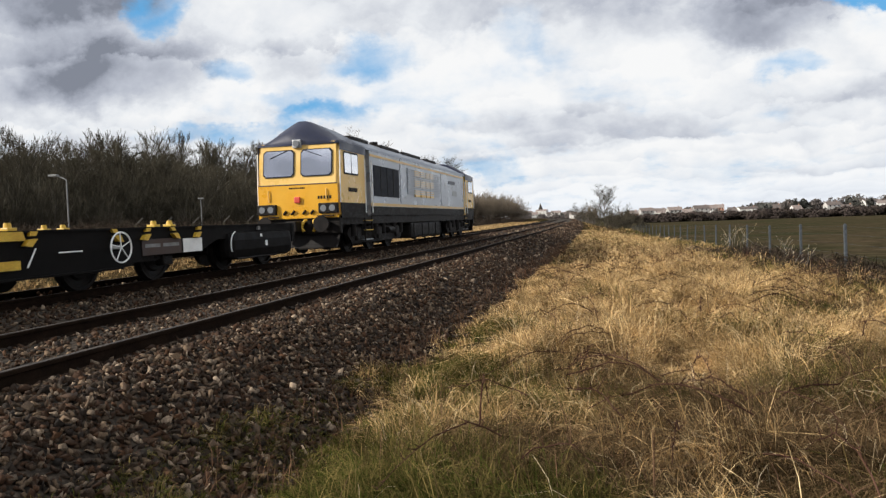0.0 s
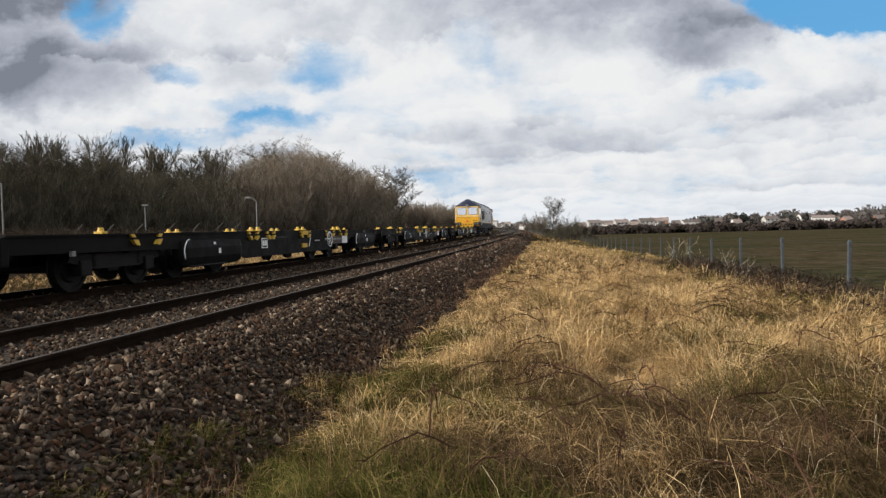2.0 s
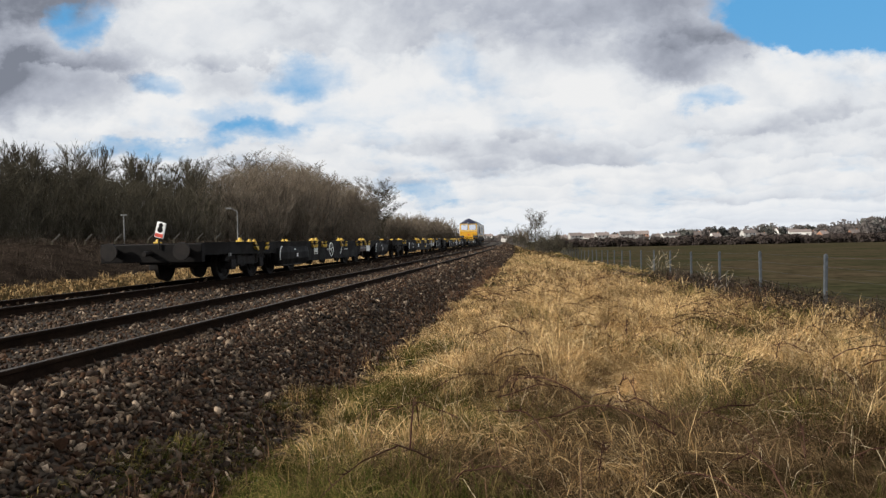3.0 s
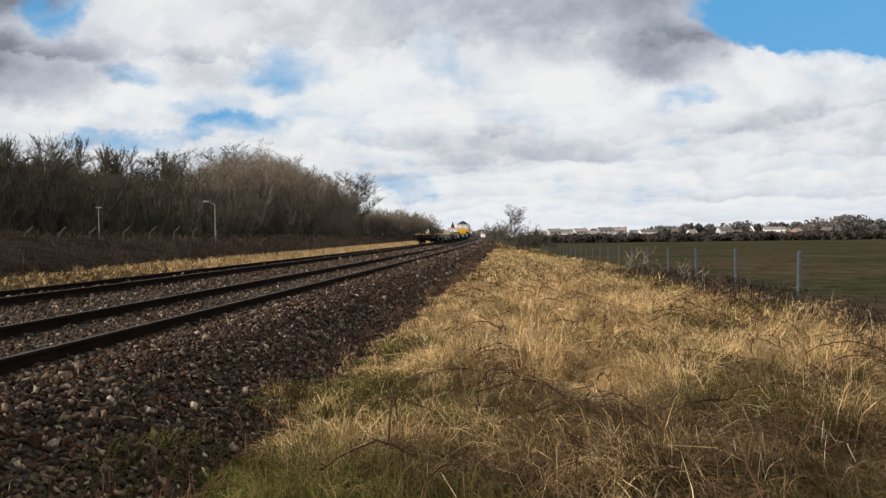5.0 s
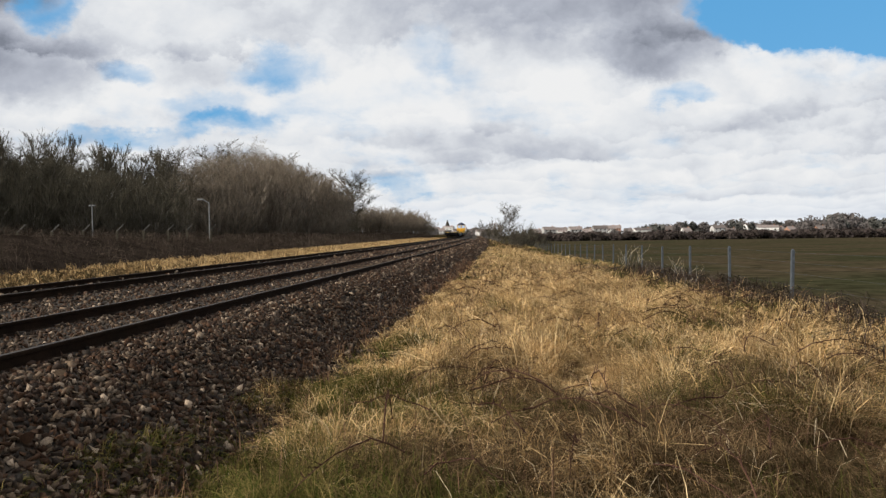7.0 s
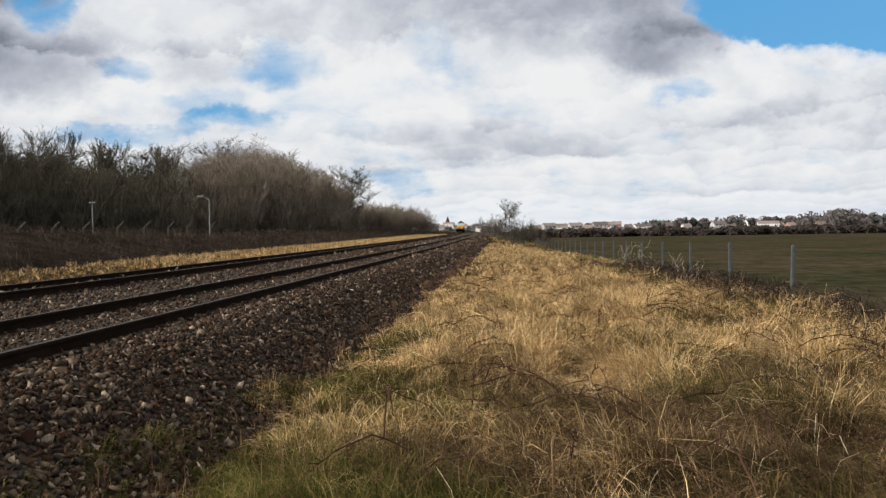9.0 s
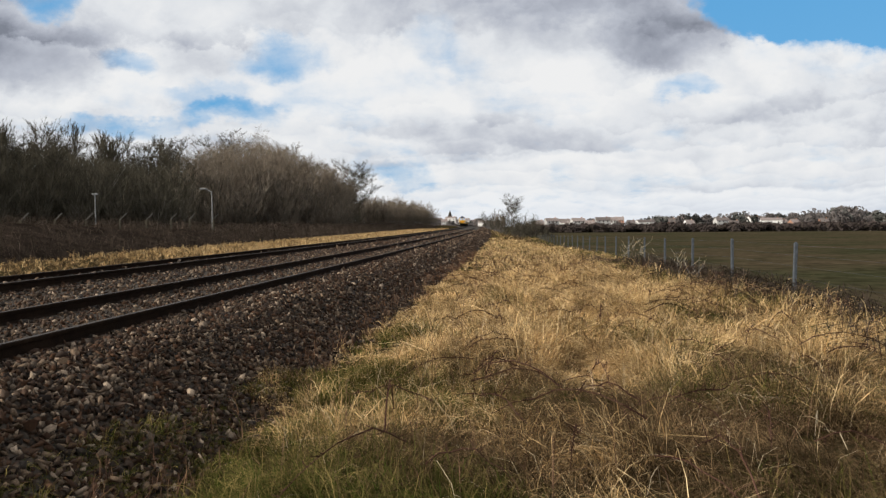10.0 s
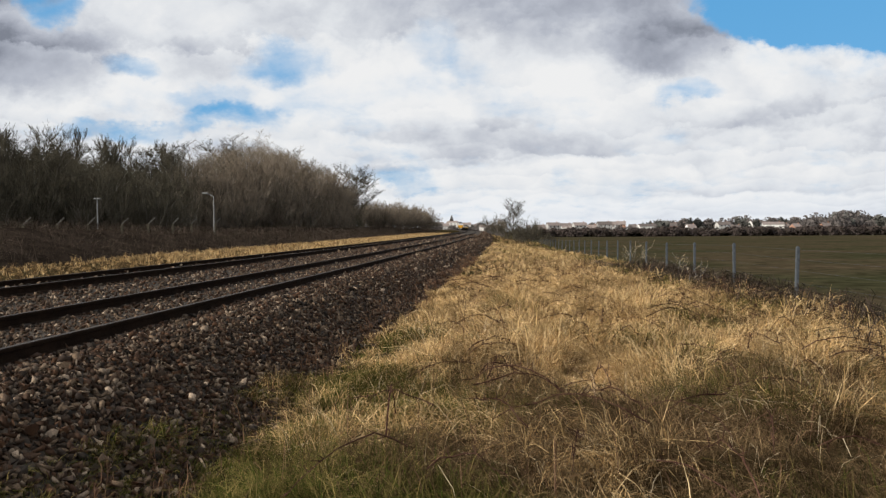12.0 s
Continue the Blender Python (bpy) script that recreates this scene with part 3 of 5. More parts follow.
        box(bm, 0.62 + 0.09 * i, 0.68 + 0.09 * i, *sorted((y0 - s * 0.03, y0 - s * 0.02)), 1.62, 1.71)
        part("number_bar", bm, M["under"], cab)
    for i in range(9):
        bm = BM()
        box(bm, -0.25 + 0.055 * i, -0.21 + 0.055 * i, *sorted((y0 - s * 0.03, y0 - s * 0.02)), 1.93, 1.975)
        part("name_bar", bm, M["under"], cab)
    # roof of the cab, rising from the screen
    bm = BM()
    rings = [roof_ring(0, HALF + 0.01, 3.2, 3.38), roof_ring(0.3, HALF + 0.01, 3.21, 3.72), roof_ring(0.6, HALF + 0.01, 3.22, 3.97), roof_ring(0.9, HALF + 0.01, 3.22, 4.0), roof_ring(CAB, HALF + 0.01, 3.22, 3.95)]
    yy = (0.12, 0.26, 0.5, 0.9, CAB)
    loft(bm, [[P(x, y, z) for x, _, z in ring] for ring, y in zip(rings, yy)])
    part("cab_roof", bm, M["blue"], cab, "dark blue domed cab roof", True)
    # side windows, and the recessed door behind them
    for m in (1, -1):
        def flank(a, b, out, m=m):
            return P(m * (HALF + out), a, b)
        bm = BM()
        panel(bm, 0.42, 1.62, 2.33, 3.0, 0.012, flank, 0.04)
        part("window_seal", bm, M["mesh"], cab)
        for a, b in ((0.47, 1.0), (1.05, 1.57)):
            bm = BM()
            panel(bm, a, b, 2.38, 2.95, 0.02, flank, 0.03)
            part("side_window", bm, M["pane"], cab)
        bm = BM()
        slab(bm, [flank(0.16, 3.02, 0.004), flank(CAB, 3.02, 0.004), flank(CAB, 3.26, 0.004), flank(0.15, 3.26, 0.004)], flank(0, 0, 0.01) - flank(0, 0, 0))
        part("cantrail", bm, M["blue"], cab)
        bm = BM()
        slab(bm, [flank(0.12, 1.05, 0.004), flank(CAB, 1.05, 0.004), flank(CAB, 1.5, 0.004), flank(0.06, 1.5, 0.004)], flank(0, 0, 0.01) - flank(0, 0, 0))
        part("skirt", bm, M["under"], cab)
        for a in (CAB - 0.22, CAB + 0.42):
            bm = BM()
            rod(bm, flank(a, 1.2, 0.05), flank(a, 2.9, 0.05), 0.02)
            part("door_handrail", bm, M["white"], cab)
        bm = BM()
        for i in range(7):
            slab(bm, [flank(0.75 + 0.11 * i, 1.83, 0.004), flank(0.83 + 0.11 * i, 1.83, 0.004), flank(0.83 + 0.11 * i, 1.95, 0.004), flank(0.75 + 0.11 * i, 1.95, 0.004)], flank(0, 0, 0.008) - flank(0, 0, 0))
        part("name_bars", bm, M["under"], cab)
        for z in (0.35, 0.65, 0.95):
            bm = BM()
            slab(bm, [flank(CAB - 0.25, z, -0.18), flank(CAB + 0.4, z, -0.18), flank(CAB + 0.4, z, 0.04), flank(CAB - 0.25, z, 0.04)], (0, 0, 0.025))
            part("step", bm, M["yellow" if z > 0.5 else "steel"], cab)
        for a in (CAB - 0.25, CAB + 0.4):
            bm = BM()
            rod(bm, flank(a, 0.33, 0.0), flank(a, 1.1, 0.0), 0.02)
            part("step_hanger", bm, M["under"], cab)
    # buffer beam, buffers, coupling and hoses
    bm = BM()
    box(bm, -1.25, 1.25, *sorted((y0 + s * 0.05, y0 + s * 0.25)), 0.62, 1.07, 0.02)
    beam = part("buffer_beam", bm, M["under"], parent)
    bm = BM()
    slab(bm, [P(-1.2, 0.15, 0.62), P(1.2, 0.15, 0.62), P(1.15, 0.0, 0.22), P(-1.15, 0.0, 0.22)], P(0, 0.05, 0) - P(0, 0, 0))
    part("snow_plough", bm, M["under"], beam)
    for m in (1, -1):
        bm = BM()
        rod(bm, P(m * 0.86, 0.06, 0.9), P(m * 0.86, -0.42, 0.9), 0.1, n=14)
        rod(bm, P(m * 0.86, -0.40, 0.9), P(m * 0.86, -0.45, 0.9), 0.23, n=20)
        part("buffer", bm, M["under"], beam)
    bm = BM()
    box(bm, -0.16, 0.16, *sorted((y0 - s * 0.55, y0 + s * 0.06)), 0.7, 1.0, 0.03)
    part("coupler", bm, M["under"], beam)
    for x, lean in ((0.22, -0.5), (0.50, 0.5)):
        bm = BM()
        pts = [P(x + 0.02, -0.02, 1.02), P(x, -0.1, 1.0), P(x + lean * 0.1, -0.16, 0.9), P(x + lean * 0.14, -0.16, 0.78), P(x + lean * 0.02, -0.14, 0.70)]
        for a, b in zip(pts, pts[1:]):
            rod(bm, a, b, 0.045, n=8)
        part("brake_hose", bm, M["yellow"], beam, "yellow brake hose")


def build_loco():
    top = new("locomotive")
    cab_front(top, 0.0, 1)
    cab_front(top, BODY, -1)
    bm = BM()
    box(bm, -HALF + 0.02, HALF - 0.02, CAB + 0.45, BODY - CAB - 0.45, 1.12, 3.22)
    box(bm, -HALF + 0.3, HALF - 0.3, CAB, CAB + 0.45, 1.12, 3.22), box(bm, -HALF + 0.3, HALF - 0.3, BODY - CAB - 0.45, BODY - CAB, 1.12, 3.22)
    body = part("engine_room", bm, M["silver"], top, "silver-grey engine room side with orange bands")
    bm = BM()
    loft(bm, [roof_ring(y, HALF - 0.01, 3.22, 3.84) for y in (CAB + 0.004, 6.0, 12.0, BODY - CAB - 0.004)])
    roof = part("roof", bm, M["roof_silver"], top, "blue-grey weathered roof sides")
    for a, b in ((3.4, 5.2), (6.6, 9.0), (9.6, 12.4), (13.4, 15.4)):
        bm = BM()
        box(bm, -0.42, 0.42, a, b, 3.66, 3.83, 0.05)
        part("roof_hatch", bm, M["under"], roof)
    bm = BM()
    rod(bm, (0.0, 7.0, 3.8), (0.0, 7.0, 3.98), 0.16, n=14)
    part("exhaust", bm, M["under"], roof)
    for m in (1, -1):
        def flank(a, b, out, m=m):
            return Vector((m * (HALF - 0.02 + out), a, b))

        def strip(name, a, b, c, d, mat, out=0.012, label=""):
            bm = BM()
            slab(bm, [flank(a, c, 0.001), flank(b, c, 0.001), flank(b, d, 0.001), flank(a, d, 0.001)], flank(0, 0, out) - flank(0, 0, 0))
            return part(name, bm, M[mat], body, label)
        e = BODY - CAB - 0.46
        strip("upper_band", CAB + 0.46, e, 3.04, 3.12, "orange")
        strip("lower_band", CAB + 0.46, e, 1.43, 1.53, "orange")
        strip("skirt", CAB + 0.46, e, 1.12, 1.415, "under")
        strip("dark_intake", 3.15, 6.0, 1.76, 2.78, "mesh", 0.02, "dark meshed air intake")
        for a in (3.85, 4.57, 5.28):
            strip("intake_bar", a - 0.03, a + 0.03, 1.76, 2.78, "under", 0.03)
        strip("panel_joint", 6.2, 6.24, 1.56, 3.2, "blue", 0.008)
        strip("panel_joint", 12.75, 12.79, 1.56, 3.02, "blue", 0.008)
        for i in range(13):
            z = 1.95 + 0.078 * i
            strip("louvre", 7.1, 12.4, z, z + 0.045, "silver", 0.045)
        # a large word in pale yellow across the louvres, as plain shapes
        for a, b in ((8.15, 8.9), (9.05, 9.75), (9.9, 10.5), (10.65, 11.2)):
            for c, d in ((1.85, 2.15), (2.25, 2.55), (2.65, 2.9)):
                strip("letter_shape", a, b, c, d, "cream", 0.043)
        strip("nameplate", 14.4, 15.8, 2.62, 2.78, "blue", 0.02)
        strip("crest", 15.2, 16.2, 2.05, 2.32, "steel", 0.008)
        for a in (CAB + 0.02, BODY - CAB - 0.44):
            bm = BM()
            slab(bm, [flank(a, 1.2, -0.27), flank(a + 0.42, 1.2, -0.27), flank(a + 0.42, 3.1, -0.27), flank(a, 3.1, -0.27)], flank(0, 0, 0.03) - flank(0, 0, 0))
            part("cab_door", bm, M["blue"], body, "dark blue recessed cab door")
    bm = BM()
    box(bm, -1.22, 1.22, 0.26, BODY - 0.26, 0.86, 1.115)
    sole = part("solebar", bm, M["under"], top)
    bm = BM()
    box(bm, -1.2, 1.2, 7.7, 12.8, 0.22, 0.84, 0.12)
    tank = part("fuel_tank", bm, M["under"], top, "grimy dark fuel tank")
    for a in (8.0, 9.3, 10.4, 11.6, 12.5):
        for m in (1, -1):
            bm = BM()
            box(bm, *sorted((m * 1.195, m * 1.225)), a, a + 0.06, 0.3, 0.8)
            part("tank_strap", bm, M["under"], tank)
    for c in (3.8, BODY - 3.8):
        bm = BM()
        for m in (1, -1):
            pts = [(m * 1.0, c - 2.9, 0.58), (m * 1.0, c - 2.5, 0.27), (m * 1.0, c + 2.5, 0.27), (m * 1.0, c + 2.9, 0.62), (m * 1.0, c + 2.7, 0.78), (m * 1.0, c - 2.7, 0.78)]
            slab(bm, pts, (m * 0.12, 0, 0))
            for k in (-2.05, 0, 2.05):
                box(bm, *sorted((m * 0.98, m * 1.2)), c + k - 0.19, c + k + 0.19, 0.36, 0.72, 0.03)
                rod(bm, (m * 1.16, c + k - 0.42, 0.5), (m * 1.16, c + k - 0.42, 0.86), 0.1, n=12), rod(bm, (m * 1.16, c + k + 0.42, 0.5), (m * 1.16, c + k + 0.42, 0.86), 0.1, n=12)
            rod(bm, (m * 1.22, c - 0.95, 0.9), (m * 1.22, c - 0.75, 0.35), 0.05), rod(bm, (m * 1.2, c + 0.8, 0.62), (m * 1.2, c + 1.4, 0.62), 0.11, n=12)
        box(bm, -0.5, 0.5, c - 2.8, c + 2.8, 0.14, 0.84)
        bogie = part("bogie", bm, M["under"], top, "three-axle bogie grey with brake dust")
        for k in (-2.05, 0, 2.05):
            add_wheels(bogie, 0, c + k, 0.53)
    return tagged(top, "yellow and silver-grey diesel locomotive with dark blue roof", "locomotive")


def bracket(parent, x, y, m, lean):
    """A yellow container spigot plate on the solebar: a bent lug hanging from the deck's edge."""
    bm = BM()
    slab(bm, [(x, y - 0.06, 0.93), (x, y + 0.06, 0.93), (x, y + 0.06 + lean * 0.04, 0.87), (x, y - 0.05 + lean * 0.04, 0.87)], (m * 0.05, 0, 0))
    slab(bm, [(x, y - 0.07 + lean * 0.05, 0.82), (x, y + 0.08 + lean * 0.05, 0.83), (x, y + 0.06 + lean * 0.13, 0.72), (x, y - 0.06 + lean * 0.13, 0.74)], (m * 0.07, 0, 0))
    part("spigot_bracket", bm, M["yellow"], parent)


def stud(parent, x, y):
    bm = BM()
    box(bm, x - 0.08, x + 0.08, y - 0.075, y + 0.075, 0.94, 0.985, 0.01)
    rod(bm, (x, y, 0.98), (x, y, 1.05), 0.055, 0.042, n=12)
    part("container_spigot", bm, M["yellow"], parent)


def build_wagon(brake_y, plates, shift=0.0, front=0.0):
    """A low container flat, from its leading end at y = 0 back to y = -20.4."""
    L = 20.4
    top = new("flat_wagon")
    bm = BM()
    for m in (1, -1):
        # solebar, fish-bellied between the bogies
        ring = [(m * 1.2, -0.2, 0.92), (m * 1.2, -L + 0.2, 0.92), (m * 1.2, -L + 0.2, 0.66), (m * 1.2, -15.9, 0.62), (m * 1.2, -12.6, 0.31), (m * 1.2, -6.3, 0.31), (m * 1.2, -5.8, 0.46), (m * 1.2, -4.2, 0.46), (m * 1.2, -3.6, 0.66), (m * 1.2, -0.2, 0.66)]
        slab(bm, ring, (-m * 0.06, 0, 0))
        box(bm, *sorted((m * 1.02, m * 1.24)), -L + 0.2, -0.2, 0.915, 0.945)
        box(bm, *sorted((m * 1.05, m * 1.23)), -12.5, -6.4, 0.29, 0.32)
    for y in (-0.3, -2.3, -4.4, -7.2, -9.6, -12.0, -14.6, -17.2, -L + 0.3):
        box(bm, -1.16, 1.16, y - 0.1, y + 0.1, 0.6, 0.90)
    box(bm, -0.35, 0.35, -L + 0.25, -0.25, 0.45, 0.88)
    frame_ = part("frame", bm, M["black"], top, "black steel frame with deep centre sills")
    for y0, y1 in ((-4.0, -0.25), (-L + 0.25, -L + 4.6)):
        bm = BM()
        box(bm, -1.1, 1.1, y0, y1, 0.90, 0.925)
        part("end_deck", bm, M["brown"], top)
    for m in (1, -1):
        x = m * 1.205
        # rounded covers over the end bogies
        for y0, y1 in ((-3.3, -0.35), (-15.7, -12.9)):
            bm = BM()
            box(bm, *sorted((m * 0.98, m * 1.3)), y0, y1, 0.22, 0.82, 0.2)
            cover = part("bogie_cover", bm, M["black"], top, "rounded dark side cover")
            for a, b, c, d in ((1.5, 1.6, 0.47, 0.58), (1.28, 1.36, 0.67, 0.73)):
                bm = BM()
                box(bm, *sorted((m * 1.30, m * 1.308)), y0 + a, y0 + b, c, d)
                part("marking", bm, M["white"], cover)
            # a white arc imitates the bright reflection on the cover's curved end
            bm = BM()
            arc = [Vector((m * 1.3, y0 + 0.30 - 0.25 * math.sin(a), 0.54 + 0.27 * math.cos(a))) for a in (radians(15 + 15 * i) for i in range(8))]
            for p, q in zip(arc, arc[1:]):
                rod(bm, p, q, 0.013, n=6)
            part("rim", bm, M["white"], cover, "white arc standing in for the glint on the cover's curved edge")
            bm = BM()
            rod(bm, (m * 1.28, y0 + 0.3, 0.24), (m * 1.28, y1 - 0.9, 0.24), 0.02)
            part("brake_rod", bm, M["under"], cover)
        for y in (-6.6, -5.75, -5.1, -4.25):
            bracket(top, x, y, m, 1 if y in (-6.6, -5.1) else -1)
        for y in (-5.45, -5.0, -8.85, -8.45, -18.0):
            stud(top, m * 1.12, y)
        for y in (-8.95, -8.15, -12.5, -11.95, -11.4, -10.9, -17.3, -16.4):
            bracket(top, x, y + (front if -13 < y < -10 else 0), m, 1 if y in (-8.95, -12.5, -11.4, -17.3) else -1)
        for y in (-12.1, -11.7):
            stud(top, m * 1.12, y + front)
        if plates:
            bm = BM()
            slab(bm, [(x, -8.75, 0.93), (x, -8.35, 0.93), (x, -8.3, 0.81), (x, -8.8, 0.81)], (m * 0.05, 0, 0))
            part("lashing_plate", bm, M["yellow"], top)
            bm = BM()
            box(bm, *sorted((x, x + m * 0.04)), -8.8, -8.4, 0.43, 0.55)
            part("lower_plate", bm, M["yellow"], top)
        # plates and lettering, as plain bars
        bm = BM()
        box(bm, *sorted((x, x + m * 0.012)), -4.75, -4.15, 0.47, 0.72)
        part("data_panel", bm, M["white"], top, "white data panel")
        bm = BM()
        box(bm, *sorted((x, x + m * 0.008)), -5.9, -4.8, 0.47, 0.74)
        plate = part("number_plate", bm, M["brown"], top)
        for a, b in ((-5.82, -5.42), (-5.34, -4.88)):
            bm = BM()
            box(bm, *sorted((x + m * 0.008, x + m * 0.012)), a, b, 0.60, 0.66)
            part("number_bar", bm, M["lamp_grey"], plate)
        bm = BM()
        for a, b, c, d in ((-11.66, -11.34, 0.50, 0.525), (-11.66, -11.34, 0.735, 0.76), (-11.685, -11.66, 0.50, 0.76), (-11.34, -11.315, 0.50, 0.76), (-11.62, -11.52, 0.56, 0.70), (-11.48, -11.38, 0.56, 0.70)):
            box(bm, *sorted((x, x + m * 0.012)), a + shift * 0.65 + front, b + shift * 0.65 + front, c, d)
        part("emblem", bm, M["white"], top, "white square emblem")
        # parking brake wheel with five spokes, its gear and lever
        bm = BM()
        c = Vector((x + m * 0.16, brake_y, 0.64))
        torus(bm, c, (1, 0, 0), 0.235, 0.014)
        for i in range(5):
            a = 2 * math.pi * i / 5 + 0.4
            rod(bm, c, c + Vector((0, 0.235 * math.cos(a), 0.235 * math.sin(a))), 0.009, n=6)
        rod(bm, c, (x, brake_y, 0.64), 0.03, n=8)
        part("handbrake_wheel", bm, M["white"], top, "white five-spoked handbrake wheel")
        for a, b, c, d in ((-7.3, -7.75, 0.62, 0.62), (-8.3, -8.15, 0.45, 0.70)):
            bm = BM()
            rod(bm, (x + m * 0.05, a + shift, c), (x + m * 0.05, b + shift, d), 0.011)
            part("changeover_lever", bm, M["white"], top, "white changeover lever")
        bm = BM()
        rod(bm, (m * 1.0, -10.9, 0.74), (m * 1.0, -9.9, 0.74), 0.21, n=16)
        part("air_tank", bm, M["under"], top)
        for y, z in ((-18.9, 0.6), (-2.0, 0.82)):
            bm = BM()
            box(bm, *sorted((x, x + m * 0.05)), y, y + 0.085, z, z + 0.08)
            part("label_clip", bm, M["lamp_grey"], top)
    for c in (-1.85, -5.95, -14.3, -17.45):
        bm = BM()
        for m in (1, -1):
            slab(bm, [(m * 0.95, c - 1.3, 0.5), (m * 0.95, c - 0.6, 0.36), (m * 0.95, c + 0.6, 0.36), (m * 0.95, c + 1.3, 0.5), (m * 0.95, c + 1.2, 0.62), (m * 0.95, c - 1.2, 0.62)], (m * 0.1, 0, 0))
            for k in (-0.9, 0.9):
                box(bm, *sorted((m * 0.92, m * 1.1)), c + k - 0.14, c + k + 0.14, 0.26, 0.52, 0.03)
                rod(bm, (m * 1.02, c + k * 0.7, 0.4), (m * 1.02, c + k * 0.7, 0.62), 0.07, n=10)
        box(bm, -0.95, 0.95, c - 0.16, c + 0.16, 0.3, 0.6)
        bogie = part("bogie", bm, M["under"], top, "two-axle bogie black with grime")
        for k in (-0.9, 0.9):
            add_wheels(bogie, 0, c + k, 0.40)
    for y, d in ((-0.2, 1), (-L + 0.2, -1)):
        bm = BM()
        box(bm, -1.22, 1.22, y - 0.08, y + 0.08, 0.5, 0.92, 0.02)
        beam = part("end_beam", bm, M["black"], top)
        for m in (1, -1):
            bm = BM()
            rod(bm, (m * 0.86, y, 0.76), (m * 0.86, y + d * 0.3, 0.76), 0.09, n=12), rod(bm, (m * 0.86, y + d * 0.29, 0.76), (m * 0.86, y + d * 0.33, 0.76), 0.2, n=18)
            part("buffer", bm, M["under"], beam)
        bm = BM()
        rod(bm, (0, y, 0.72), (0, y + d * 0.36, 0.70), 0.06, n=8)
        part("drawhook", bm, M["under"], beam)
    return tagged(top, "black low container flat wagon with yellow spigots", "wagon", "wagons of the train")


loco = build_loco()
wagon = build_wagon(-6.6, True)
second = build_wagon(-9.85, False, 0.0, 0.5)
TRAIN = [(loco, 0.0), (wagon, -2.7), (second, -2.7 - 20.9), (copy_thing(wagon, pose(0, 0, 0)), -2.7 - 41.8), (build_wagon(-10.7, False, -0.8), -2.7 - 62.7)]


def build_tail_board():
    """The white board with round holes on the last wagon's end."""
    top = new("tail_board")
    lean = Matrix.Rotation(radians(14), 4, "Y")
    bm = BM()
    box(bm, -0.11, 0.11, -0.02, 0.02, 0.0, 0.36, 0.02)
    bm.transform(lean)
    part("board", bm, M["white"], top)
    for z in (0.29, 0.19):
        bm = BM()
        rod(bm, (0, -0.026, z), (0, 0.026, z), 0.05 if z > 0.2 else 0.065, n=16)
        bm.transform(lean)
        part("hole", bm, M["black"], top)
    bm = BM()
    box(bm, -0.095, 0.095, -0.026, 0.026, 0.02, 0.10)
    bm.transform(lean)
    part("red_panel", bm, M["red"], top)
    bm = BM()
    rod(bm, (0, 0, -0.25), (0, 0, 0.02), 0.02, n=8)
    part("bracket", bm, M["under"], top)
    return tagged(top, "white tail board with dark holes and red panel", "tail board")


tail_lamp = build_tail_board()
TRAIN.append((tail_lamp, -2.7 - 62.7 - 20.25))

# ---- plants as many small pieces ----
rng = np.random.default_rng(7)


def strips(paths, widths, sideways):
    """Ribbons along paths (n, k, 3), of the widths (n, k), spread along sideways (n, 3): corners and quads."""
    n, k, _ = paths.shape
    left = paths - sideways[:, None, :] * widths[:, :, None] / 2
    right = paths + sideways[:, None, :] * widths[:, :, None] / 2
    co = np.stack((left, right), axis=2).reshape(-1, 3)
    base = (np.arange(n) * k * 2)[:, None, None]
    step = (np.arange(k - 1) * 2)[None, :, None]
    quads = base + step + np.array([0, 1, 3, 2])[None, None, :]
    return co, quads.reshape(-1), np.full(n * (k - 1), 4)


def prisms(a, b, ra, rb, sides=3):
    """Thin tapered sticks from a to b (n, 3)."""
    d = b - a
    d /= np.linalg.norm(d, axis=1, keepdims=True) + 1e-9
    ref = np.where(np.abs(d[:, 2:3]) > 0.9, np.array([[1.0, 0, 0]]), np.array([[0, 0, 1.0]]))
    u = np.cross(d, ref)
    u /= np.linalg.norm(u, axis=1, keepdims=True) + 1e-9
    v = np.cross(d, u)
    rings = []
    for p, r in ((a, ra), (b, rb)):
        for i in range(sides):
            w = 2 * math.pi * i / sides
            rings.append(p + (u * math.cos(w) + v * math.sin(w)) * r[:, None])
    co = np.stack(rings, axis=1).reshape(-1, 3)
    quads = np.array([[i, (i + 1) % sides, sides + (i + 1) % sides, sides + i] for i in range(sides)])
    loops = (np.arange(len(a)) * sides * 2)[:, None, None] + quads[None]
    return co, loops.reshape(-1), np.full(len(a) * sides, 4)


